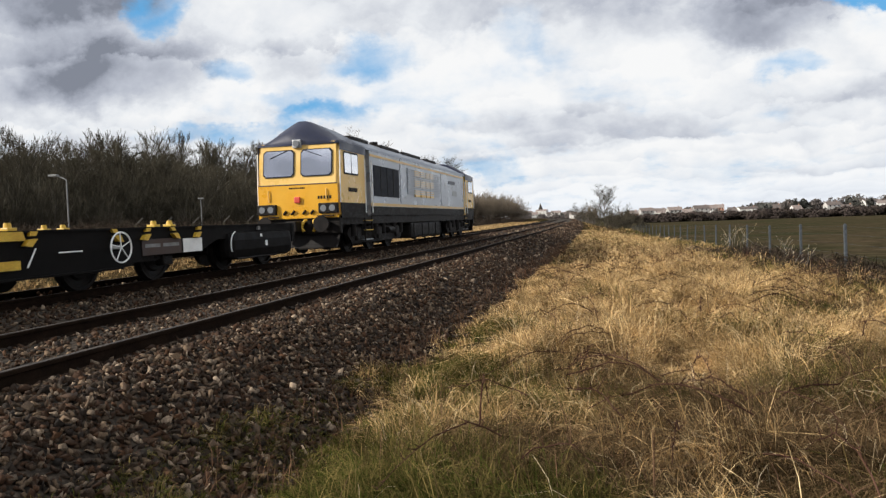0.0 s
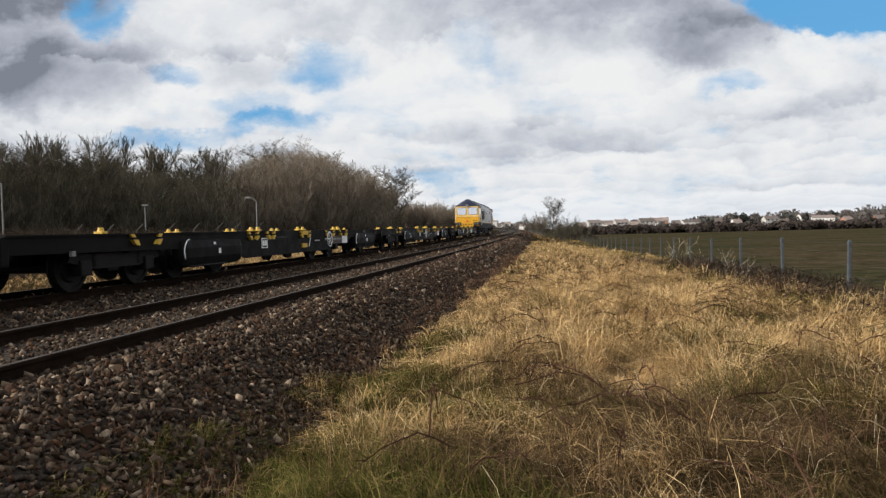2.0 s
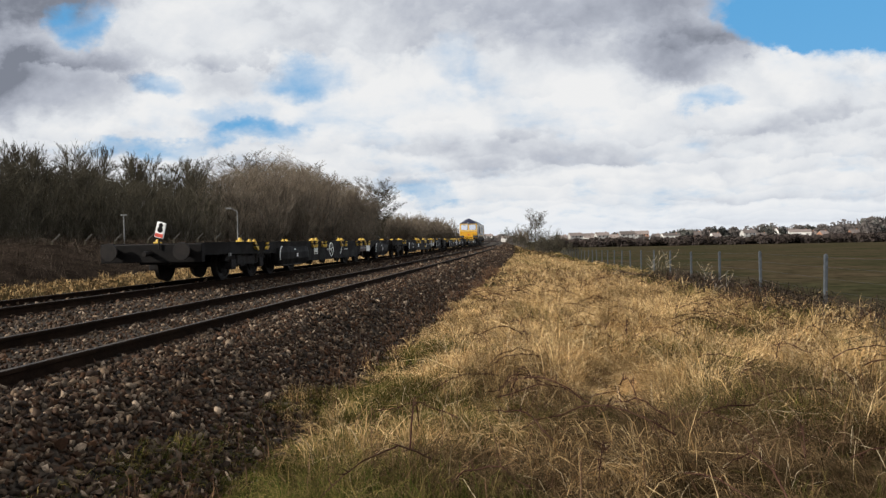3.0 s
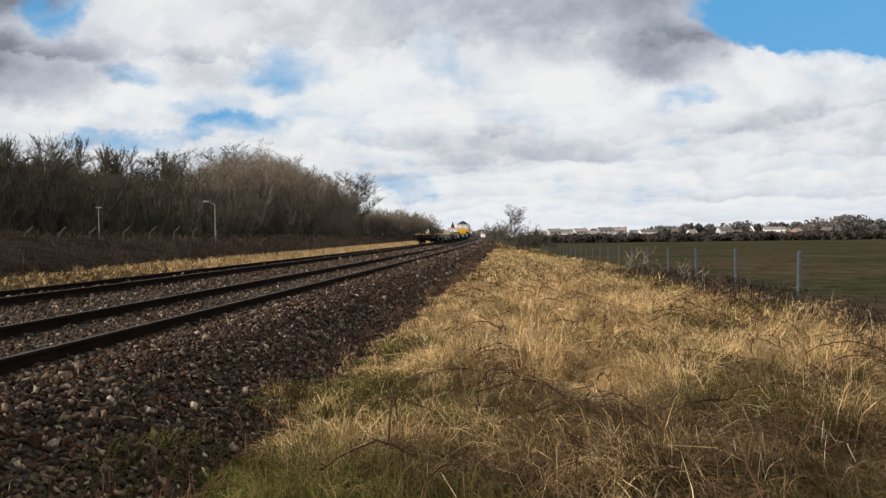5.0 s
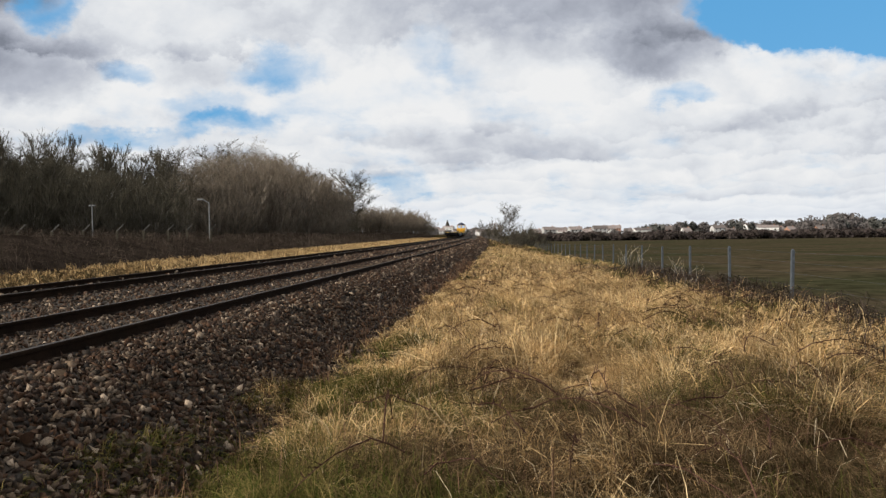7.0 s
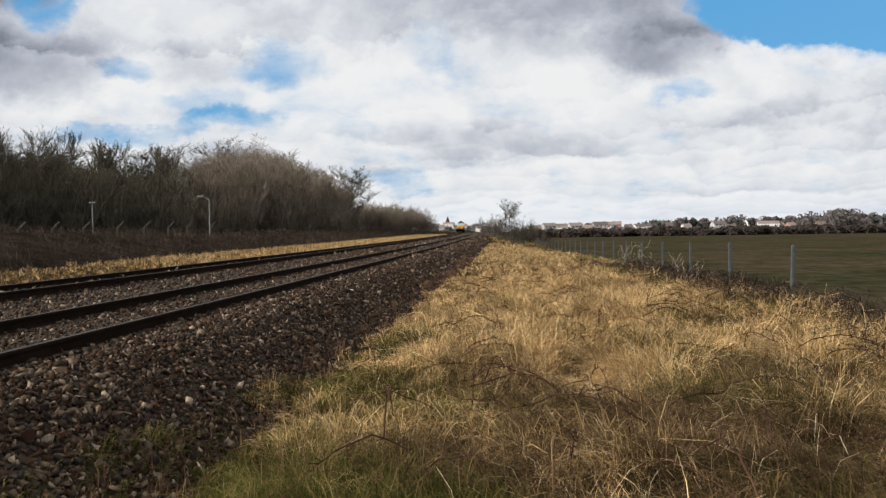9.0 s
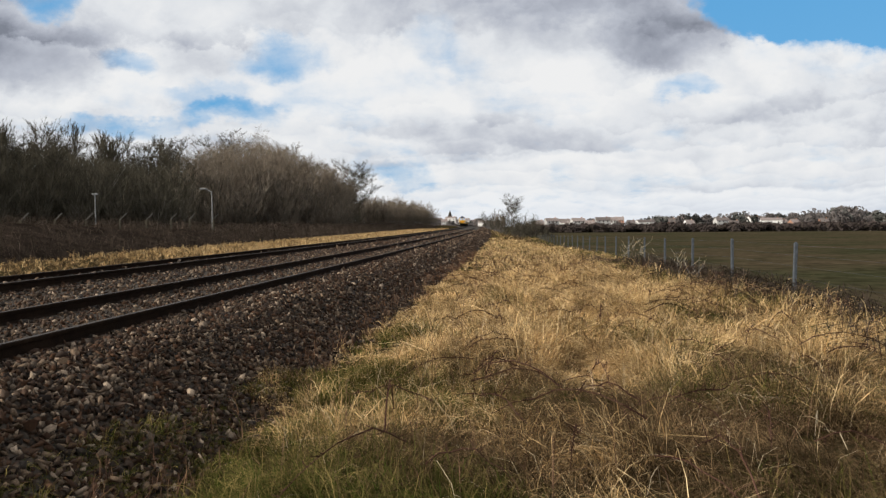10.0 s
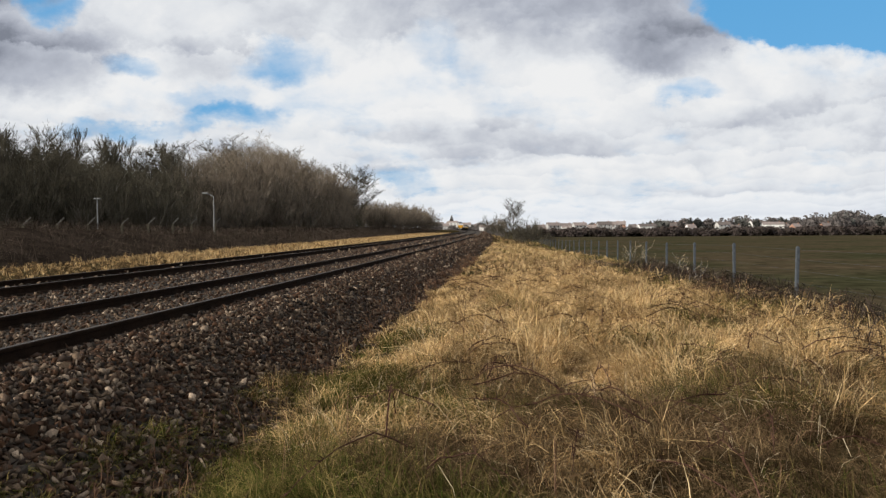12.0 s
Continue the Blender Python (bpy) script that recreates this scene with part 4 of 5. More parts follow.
def grow(seed, height, stems, spread, first=0.25, levels=4, fan=(9, 8, 6, 5), upright=0.74, sway=0.13, thin=1.0):
    """Sticks of a bare tree: trunk and limbs, then the finer crown."""
    r = random.Random(seed)
    wood, crown = [], []

    def shoot(p, d, length, rad, level):
        n = 3 if level < 2 else (2 if level == 2 else 1)
        nodes = [(p, rad)]
        for i in range(n):
            d = (d + Vector((r.gauss(0, sway if level == 0 else 0.13), r.gauss(0, sway if level == 0 else 0.13), r.gauss(0.06, 0.08)))).normalized()
            q = p + d * length / n
            r2 = rad * (1 - 0.62 * (i + 1) / n)
            (wood if level < 2 else crown).append((p, q, max(rad * (1 - 0.62 * i / n), 0.010) * thin, max(r2, 0.006) * thin))
            p = q
            nodes.append((p, r2))
        if level >= levels:
            return
        for _ in range(fan[level] + r.randint(-1, 1)):
            u = r.uniform(first if level == 0 else 0.15, 1.0)
            k = min(int(u * n), n - 1)
            a, b = nodes[k][0], nodes[k + 1][0]
            at = a.lerp(b, u * n - k)
            out = Vector((r.gauss(0, 1), r.gauss(0, 1), 0))
            side = (d * upright + out.normalized() * (1 - upright) * 1.5 + Vector((0, 0, 0.25))).normalized()
            shoot(at, side, length * r.uniform(0.36, 0.58) * (1.15 - 0.35 * u), max(rad * 0.40, 0.009), level + 1)

    for i in range(stems):
        lean = Vector((r.gauss(0, spread), r.gauss(0, spread), 1)).normalized()
        foot = Vector((r.gauss(0, 0.25), r.gauss(0, 0.25), -0.3)) if stems > 1 else Vector((0, 0, -0.3))
        shoot(foot, lean, height * (0.72 if stems == 1 else r.uniform(0.5, 0.72)), height * (0.0105 if stems == 1 else 0.005), 0)
    return wood, crown


def stick_mesh(name, sticks, mat, parent, sides):
    a, b = np.array([s[0][:] for s in sticks]), np.array([s[1][:] for s in sticks])
    return quick_mesh(name, *prisms(a, b, np.array([s[2] for s in sticks]), np.array([s[3] for s in sticks]), sides), mat, parent)


def twig_mesh(name, sticks, mat, parent, seed):
    """Fine twigs as slim tapered slivers, each turned its own way."""
    a, b = np.array([s[0][:] for s in sticks]), np.array([s[1][:] for s in sticks])
    r = np.array([s[2] + s[3] for s in sticks])
    side = np.cross(b - a, np.random.default_rng(seed).normal(0, 1, a.shape))
    side /= np.linalg.norm(side, axis=1, keepdims=True) + 1e-9
    return quick_mesh(name, *strips(np.stack((a, b), axis=1), np.stack((r * 1.3, r * 0.7), axis=1), side), mat, parent)


def build_tree(name, label, seed, height, stems, spread, category="tree", twigs="twig", bark="bark", **kw):
    top = new(name)
    wood, crown = grow(seed, height, stems, spread, **kw)
    stick_mesh("trunk", wood, M[bark], top, 4 if category == "tree" else 3)
    twig_mesh("crown", crown, M[twigs], top, seed)
    return tagged(top, label, category)


# ---- woods beyond the far track ----
WOODS = [(-420, 205), (-260, 215), (-150, 222), (0, 240), (60, 238), (150, 247), (200, 256), (240, 272), (262, 288), (285, 266), (310, 246), (335, 264), (352, 284), (380, 258), (430, 242), (470, 250), (510, 266), (545, 284), (575, 288), (605, 322)]
DEPTH = [(-420, 40), (-200, 52), (0, 64), (200, 78), (400, 98), (500, 115), (600, 140)]


def by_bearing(u, depth):
    """A place ahead: u is the bearing on a scale of 1230 to the metre ahead, from 784 at straight ahead."""
    return (u - 784) / 1230 * depth


def skyline_height(v, depth):
    return EYE + (409 - v) / 1230 * depth


def build_woods():
    r = random.Random(4)
    kinds = [build_tree("tree", "bare grey-brown ash tree at the wood's edge", 11, 10, 1, 0.05),
             build_tree("tree", "bare tall tree with upswept limbs", 12, 10, 1, 0.04, upright=0.82),
             build_tree("tree", "bare twin-stemmed birch with pale bark", 13, 10, 2, 0.10, bark="birch"),
             build_tree("tree", "bare spreading oak in the wood", 14, 10, 1, 0.06, upright=0.68, fan=(10, 8, 6, 5)),
             build_tree("tree", "bare round-crowned oak with spreading limbs", 15, 10, 1, 0.05, first=0.3, upright=0.45, fan=(12, 8, 7, 5)),
             build_tree("tree", "bare brown willow with a rounded crown", 16, 10, 3, 0.22, twigs="willow", upright=0.6),
             build_tree("tree", "bare brown willow with fanning limbs", 17, 10, 2, 0.15, twigs="willow", upright=0.55),
             build_tree("tree", "lone bare tree with a broad round crown", 31, 10, 1, 0.0, first=0.2, upright=0.5, fan=(18, 9, 7, 5), sway=0.03)]
    bushes = [build_tree("thicket_bush", "leafless many-stemmed thicket bush", 21, 5, 9, 0.35, "bush", levels=3, fan=(7, 6, 4, 3)),
              build_tree("thicket_bush", "leafless arching thicket bush", 22, 5, 11, 0.5, "bush", levels=3, fan=(7, 5, 4, 3)),
              build_tree("thicket_bush", "leafless brown willow scrub bush", 23, 5, 10, 0.45, "bush", "willow", levels=3, fan=(7, 6, 4, 3))]
    used = set()

    def put(kind, x, y, h, unit, group):
        m = pose(x, y, ground_z(x, y), 0, 0, r.uniform(0, 360))
        s = h / unit
        if kind not in used:
            used.add(kind)
            ob = kind
            ob.matrix_basis = m
        else:
            ob = copy_thing(kind, m)
        ob.scale = (s * r.uniform(0.85, 1.15), s * r.uniform(0.85, 1.15), s)
        tagged(ob, group=group)

    for i in range(115):
        u = -400 + 1000 * (i + r.random()) / 115
        near = lerp_table(DEPTH, u)
        depth = near * (1.02 + 0.45 * r.random() ** 1.3)
        h = (skyline_height(lerp_table(WOODS, u), depth) + 1.2) * r.choice((1.08, 1.03, 0.99, 0.94, 0.86)) * (1.03 if u < 335 else 1.10)
        put(kinds[r.choice((0, 1, 2, 3, 4, 4)) if u < 335 else r.choice((5, 6, 5, 6, 4))], by_bearing(u, depth), depth, h * 0.97, 9.6, "trees of the wood")
    for i in range(95):
        u = -400 + 1010 * (i + r.random()) / 95
        depth = lerp_table(DEPTH, u) * r.uniform(0.9, 1.15)
        top = 409 - (409 - lerp_table(WOODS, u)) * r.uniform(0.35, 0.72)
        put(bushes[r.randrange(2) if u < 335 else 2], by_bearing(u, depth), depth, skyline_height(top, depth) + 1.1, 4.4, "bushes along the wood")
    # a lone tree where the wood ends, and low scrub beyond it
    put(kinds[7], by_bearing(626, 165), 165, 17.0, 9.6, "trees of the wood")
    put(kinds[5], by_bearing(604, 160), 160, 15.0, 9.6, "trees of the wood")
    for i in range(46):
        u = 640 + 128 * (i + r.random()) / 46
        depth = r.uniform(190, 260)
        put(bushes[2], by_bearing(u, depth), depth, skyline_height(lerp_table([(640, 356), (700, 362), (740, 371), (770, 388)], u) + r.uniform(-4, 12), depth) + 1.0, 4.4, "scrub beside the line")
    # trees standing on the field's side of the line
    for k, u, v, depth in ((7, 906, 354, 150), (5, 888, 384, 155), (5, 930, 384, 146)):
        put(kinds[k], by_bearing(u, depth), depth, skyline_height(v, depth) + 1.8, 9.6, "trackside trees")
    for u, v, depth in ((872, 398, 160), (885, 396, 165), (925, 392, 140), (938, 388, 142), (950, 394, 138), (915, 398, 150), (962, 408, 150), (895, 404, 155), (860, 402, 190), (930, 396, 139), (942, 392, 141), (934, 400, 137), (918, 402, 143), (880, 406, 150), (968, 414, 146), (980, 418, 150)):
        put(bushes[r.randrange(2)], by_bearing(u, depth), depth, skyline_height(v, depth) + 2.4, 4.4, "trackside bushes")
    return kinds, bushes


TREES, BUSHES = build_woods()


def build_haze():
    """The fine outer twigs of the whole wood, thin as hair at this distance, fanning up to an uneven skyline."""
    n = 120000
    u = rng.uniform(-420, 625, n)
    near = np.interp(u, [p[0] for p in DEPTH], [p[1] for p in DEPTH])
    depth = near * (0.98 + 0.4 * rng.random(n))
    x = (u - 784) / 1230 * depth
    sky = np.interp(u, [p[0] for p in WOODS], [p[1] for p in WOODS])
    full = EYE + (409 - sky) / 1230 * depth + 1.0
    clump = np.array([noise.noise((a * 0.16, b * 0.16, 4.0)) for a, b in zip(x, depth)])
    tip = full * np.clip(np.where(u < 335, 0.86, 0.94) - 0.78 * rng.random(n) ** 1.1 + 0.16 * clump, 0.1, 1.0)
    length = rng.uniform(0.8, 2.6, n)
    lean = rng.normal(0, 0.5, n)
    b = np.stack((x, depth, tip - 1.2), axis=1)
    a = b - np.stack((lean * length, rng.normal(0, 0.3, n) * length, length), axis=1)
    m = (a + b) / 2 + np.stack((lean * -0.12, np.zeros(n), np.full(n, 0.05)), axis=1)
    w = rng.uniform(0.008, 0.018, n) * depth / 90
    side = np.stack((np.ones(n), rng.normal(0, 0.3, n), lean * -1), axis=1)
    # from this bearing on the paler tone, with its painted-in haze, takes over
    scrub = u > 335 + rng.normal(0, 12, n)
    for pick, mat, label in ((~scrub, "twig", "haze of fine olive-brown twigs over the leafless wood"), (scrub, "willow", "haze of fine brown twigs over the willow scrub")):
        ob = quick_mesh("outer_twigs", *strips(np.stack((a, m, b), axis=1)[pick], np.stack((w, w * 0.8, w * 0.3), axis=1)[pick], side[pick]), M[mat])
        tagged(ob, label, "twigs", kind="stuff")


build_haze()


def build_thicket():
    """Crowded saplings and dead stalks that close the wood behind its edge."""
    n = 26000
    u = rng.uniform(-420, 640, n)
    near = np.interp(u, [p[0] for p in DEPTH], [p[1] for p in DEPTH])
    depth = near * (1.0 + 0.5 * rng.random(n))
    x = (u - 784) / 1230 * depth
    sky = np.interp(u, [p[0] for p in WOODS], [p[1] for p in WOODS])
    h = (EYE + (409 - sky) / 1230 * depth + 1.0) * rng.uniform(0.15, 0.80, n) * rng.uniform(0.7, 1.0, n)
    z0 = np.full(n, -1.2) + h * rng.uniform(0, 0.55, n)
    a = np.stack((x, depth, z0), axis=1)
    b = a + np.stack((rng.normal(0, 0.16, n) * h, rng.normal(0, 0.16, n) * h, h * rng.uniform(0.3, 0.5, n)), axis=1)
    r = rng.uniform(0.02, 0.05, n)
    ob = quick_mesh("thicket", *prisms(a, b, r, r * 0.4), M["twig"])
    tagged(ob, "dense tangle of leafless saplings filling the wood", "thicket", kind="stuff")


build_thicket()


# ---- bramble bank and grass strip beside the far track ----
BANK = [(-60, 1.3), (-30, 1.1), (-23, 0.95), (-18, 0.74), (-15.6, 0.30), (-14.2, -0.10), (-13.2, -0.50)]


def bank_z(x, y):
    d = x - line_x(y)
    h = lerp_table(BANK, d)
    if h > -0.6:
        h = -0.6 + (h + 0.6) * lerp_table([(0, 1.0), (34, 1.0), (60, 0.72), (110, 0.5), (330, 0.4)], y)
    return h + (0.55 * noise.noise((x * 0.28, y * 0.28, 5)) + 0.26 * noise.noise((x * 1.1, y * 1.1, 9))) * min(1.0, max(0.0, (-13.4 - d) / 3))


def build_bank():
    offs = [-60, -50, -42, -36, -31, -27, -24, -21, -19.5, -18, -16.8, -15.8, -15, -14.4, -13.9, -13.5, -13.2]
    rows = ys(2, 330)
    verts, faces, n = [], [], len(offs)
    for y in rows:
        for d in offs:
            x = line_x(y) + d
            verts.append((x, y, bank_z(x, y)))
    for i in range(len(rows) - 1):
        for j in range(n - 1):
            faces.append((i * n + j, i * n + j + 1, (i + 1) * n + j + 1, (i + 1) * n + j))
    tagged(mesh_object("bramble_bank", verts, faces, M["leaf_litter"], smooth=True), "dark leaf-littered bank under brambles", "bank", kind="structure")
    k = 60000
    y = 4 + 200 * rng.random(k) ** 1.8
    d = -13.4 - 24 * rng.random(k) ** 1.4
    x = XC + BEND * y - CURVE * y * y / 2 + d
    z = np.array([bank_z(a, b) for a, b in zip(x, y)])
    big = 0.5 + y / 90
    length = rng.uniform(0.25, 1.0, k) * (0.8 + y / 120)
    a = rng.uniform(0, 2 * math.pi, k)
    out = np.stack((np.cos(a), np.sin(a), np.zeros(k)), axis=1)
    up = rng.uniform(0.2, 0.9, k)
    root = np.stack((x, y, z - 0.05), axis=1)
    mid = root + out * (length * 0.35)[:, None] + np.array([0, 0, 1.0]) * (length * up * 0.8)[:, None]
    tip = root + out * (length * 0.95)[:, None] + np.array([0, 0, 1.0]) * (length * up * 0.55)[:, None]
    w = (0.007 + 0.008 * rng.random(k)) * big
    paths = np.stack((root, mid, tip), axis=1)
    side = np.stack((-np.sin(a), np.cos(a), rng.normal(0, 0.5, k)), axis=1)
    ob = quick_mesh("brambles", *strips(paths, np.stack((w, w, w * 0.4), axis=1), side), M["bramble"])
    tagged(ob, "dark winter brambles arching over the bank", "brambles", kind="stuff")


build_bank()


# ---- grass: tufts of bent blades ----
def tufts(name, centres, lengths, widths, per, mat, label, lay=0.5, flat=0.85, category="grass"):
    """Blades in tufts; lay: how far they lean together, flat: how low they bend."""
    n = len(centres) * per
    c = np.repeat(centres, per, axis=0)
    ln = np.repeat(lengths, per) * rng.uniform(0.45, 1.15, n)
    w = np.repeat(widths, per) * rng.uniform(0.6, 1.4, n)
    lean_way = np.repeat(rng.uniform(0, 2 * math.pi, len(centres)), per)
    drift = np.array([noise.noise((p[0] * 0.8, p[1] * 0.8, 20.0)) for p in centres]) * 5.0 + 0.6
    a = np.repeat(drift, per) * lay * 2 + lean_way * (1 - lay) + rng.normal(0, 0.9, n)
    out = np.stack((np.cos(a), np.sin(a), np.zeros(n)), axis=1)
    bend = np.clip(rng.normal(flat, 0.30, n), 0.05, 1.3)
    up = np.array([0, 0, 1.0])
    foot = c + np.stack((rng.normal(0, 1, n), rng.normal(0, 1, n), np.zeros(n)), axis=1) * (np.repeat(lengths, per) * 0.16)[:, None]
    p1 = foot + (up * 0.42 + out * (0.26 * bend)[:, None]) * ln[:, None] * 0.8
    p2 = p1 + (up[None] * (0.40 * (1 - bend * 0.75))[:, None] + out * (0.36 * bend)[:, None]) * ln[:, None]
    p3 = p2 + (up[None] * (0.30 * (0.75 - bend * 1.15))[:, None] + out * (0.34 * (0.3 + bend))[:, None]) * ln[:, None]
    stray = np.stack((rng.normal(0, 1, n), rng.normal(0, 1, n), rng.normal(0, 0.5, n)), axis=1) * ln[:, None]
    p1, p2, p3 = p1 + stray * 0.04, p2 + stray * 0.10, p3 + stray * 0.20
    paths = np.stack((foot, p1, p2, p3), axis=1)
    ww = np.stack((w, w * 0.9, w * 0.65, w * 0.12), axis=1)
    t = rng.uniform(-0.9, 0.9, n)
    side = np.stack((-np.sin(a + t), np.cos(a + t), rng.normal(0, 0.25, n)), axis=1)
    ob = quick_mesh(name, *strips(paths, ww, side), mat)
    return tagged(ob, label, category, kind="stuff")


def scatter(n, y0, y1, d0, d1, power=1.0):
    """Feet of tufts between two distances along the line and two offsets from it."""
    y = y0 + (y1 - y0) * rng.random(n) ** power
    d = d0 + (d1 - d0) * rng.random(n)
    x = XC + BEND * y - CURVE * y * y / 2 + d
    seen = (x < 0.72 * y + 1.0) & (x > -0.95 * y - 3.0)      # the stretch of verge that lies before the path
    return x[seen], y[seen], d[seen]


def verge_grass():
    def lift(x, y):
        return np.array([ground_z(a, b) for a, b in zip(x, y)]) - 0.02
    # how green the sward is: close to the ballast's foot and in a few patches; the rise up close also dims the
    # foreground in place of shade
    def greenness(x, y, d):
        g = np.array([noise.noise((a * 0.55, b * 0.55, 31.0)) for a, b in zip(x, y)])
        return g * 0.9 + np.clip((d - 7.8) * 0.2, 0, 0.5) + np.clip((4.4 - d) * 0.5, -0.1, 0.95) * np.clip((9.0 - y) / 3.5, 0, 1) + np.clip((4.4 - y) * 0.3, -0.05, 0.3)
    sets = [(15000, 1.7, 8.5, 0.95, 10, 0.50, 0.0038, 16, 1.0), (12000, 7.5, 22, 1.4, 11, 0.52, 0.0072, 12, 1.2), (4600, 20, 62, 1.75, 10.8, 0.48, 0.017, 8, 1.3), (2600, 58, 170, 1.9, 10.5, 0.5, 0.04, 6, 1.2)]
    for n, y0, y1, d0, d1, ln, w, per, power in sets:
        x, y, d = scatter(n, y0, y1, d0, d1, power)
        edge = np.interp(y, [3.0, 5.0, 8.0, 13.0], [1.12, 1.38, 1.66, 1.95]) + np.where(y < 7.0, 0.07, 0.18) * np.sin(y * 1.7) * np.cos(y * 0.63 + 1)
        keep = d > edge
        x, y, d, edge = x[keep], y[keep], d[keep], edge[keep]
        z = np.maximum(lift(x, y), np.interp(d, [0.75, 1.15, 1.9, 2.0], [-0.24, -0.44, -0.81, -2.0]))
        c = np.stack((x, y, z), axis=1)
        tall = np.array([0.78 + 1.0 * noise.noise((a * 0.9, b * 0.9, 2.0)) + 0.5 * noise.noise((a * 2.3, b * 2.3, 7.0)) for a, b in zip(x, y)]) * np.clip((d - edge) * 0.42 + 0.36, 0.36, 1.15)
        g = greenness(x, y, d) + rng.normal(0, 0.22, len(x))
        # brown tangles at right; the extra thatch close by stands in for foreground shade
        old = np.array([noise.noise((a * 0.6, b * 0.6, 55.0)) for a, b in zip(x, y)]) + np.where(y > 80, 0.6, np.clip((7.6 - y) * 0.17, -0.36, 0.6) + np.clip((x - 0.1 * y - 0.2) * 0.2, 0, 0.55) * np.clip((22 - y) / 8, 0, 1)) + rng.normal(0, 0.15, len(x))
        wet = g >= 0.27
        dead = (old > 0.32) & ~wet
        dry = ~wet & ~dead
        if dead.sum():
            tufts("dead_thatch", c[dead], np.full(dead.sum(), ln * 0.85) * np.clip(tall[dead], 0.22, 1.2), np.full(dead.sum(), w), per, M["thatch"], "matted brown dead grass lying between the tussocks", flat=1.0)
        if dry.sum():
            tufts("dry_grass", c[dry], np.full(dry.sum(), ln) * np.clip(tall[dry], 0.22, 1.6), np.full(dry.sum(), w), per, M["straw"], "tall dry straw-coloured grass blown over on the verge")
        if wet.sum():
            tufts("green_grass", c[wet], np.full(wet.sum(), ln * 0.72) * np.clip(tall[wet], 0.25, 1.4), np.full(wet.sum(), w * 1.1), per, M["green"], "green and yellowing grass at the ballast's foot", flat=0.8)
    # the same verge runs on behind
    y = rng.uniform(-14, 1.7, 2600)
    d = rng.uniform(2.1, 10, 2600)
    x = XC + BEND * y + d
    c = np.stack((x, y, lift(x, y)), axis=1)
    green = greenness(x, y, d) + rng.normal(0, 0.25, len(x)) > 0.75
    tufts("dry_grass", c[~green], np.full((~green).sum(), 0.42), np.full((~green).sum(), 0.009), 10, M["straw"], "tall dry straw-coloured grass blown over on the verge")
    tufts("green_grass", c[green], np.full(green.sum(), 0.3), np.full(green.sum(), 0.009), 10, M["green"], "green and yellowing grass at the ballast's foot", flat=0.8)
    # grass by the fence, and the strip beyond the far track
    x, y, d = scatter(1500, 9, 60, 8.5, 11.6, 1.2)
    tufts("green_grass", np.stack((x, y, lift(x, y)), axis=1), np.full(len(x), 0.42), np.full(len(x), 0.012), 7, M["green"], "rank green grass along the wire fence")
    x, y, d = scatter(13000, 3, 150, -13.8, -6.85, 1.5)
    z = np.array([max(ground_z(a, b), bank_z(a, b) if a - line_x(b) < -13.2 else -9) for a, b in zip(x, y)]) - 0.02
    c = np.stack((x, y, z), axis=1)
    moss = rng.random(len(x)) < np.where(y < 26, 0.62, 0.5)
    tufts("dry_grass", c[~moss], np.where(y[~moss] < 28, 0.15, 0.24) + 0.0012 * y[~moss], 0.006 + y[~moss] * 0.00035, 9, M["straw"], "short dry grass strip beside the far track", flat=0.4)
    tufts("trodden_turf", c[moss], 0.16 + 0.001 * y[moss], 0.006 + y[moss] * 0.00035, 8, M["thatch"], "low brown trodden turf beside the far track", flat=0.6)
    # long pale stalks lying over the tangle
    x, y, d = scatter(420, 2.6, 11, 2.6, 9.5, 1.1)
    tufts("pale_stalks", np.stack((x, y, lift(x, y) + 0.05), axis=1), np.full(len(x), 0.55), np.full(len(x), 0.0018) + y * 0.0002, 2, M["pale"], "long bleached grass stalks fallen across the tangle", lay=0.2, flat=0.95, category="dead stalks")
    # dead stalks and bramble runners standing in the grass
    n = 1500
    x, y, d = scatter(n, 2.5, 40, 2.6, 10.8, 1.3)
    z = lift(x, y)
    tufts("dead_stalks", np.stack((x, y, z), axis=1), np.full(len(x), 0.6), 0.004 + y * 0.0003, 3, M["stem"], "brown dead stalks and bramble runners in the grass", flat=0.75, category="dead stalks")
    n = 420
    x, y, d = scatter(n, 3, 40, 1.55, 2.15, 1.4)
    z = np.interp(d, [1.15, 1.9, 2.2], [-0.42, -0.78, -0.78])
    tufts("dead_stalks", np.stack((x, y, z), axis=1), np.full(len(x), 0.24), 0.003 + y * 0.0003, 5, M["stem"], "sparse brown weeds at the edge of the stones", flat=0.35, category="weeds")


verge_grass()


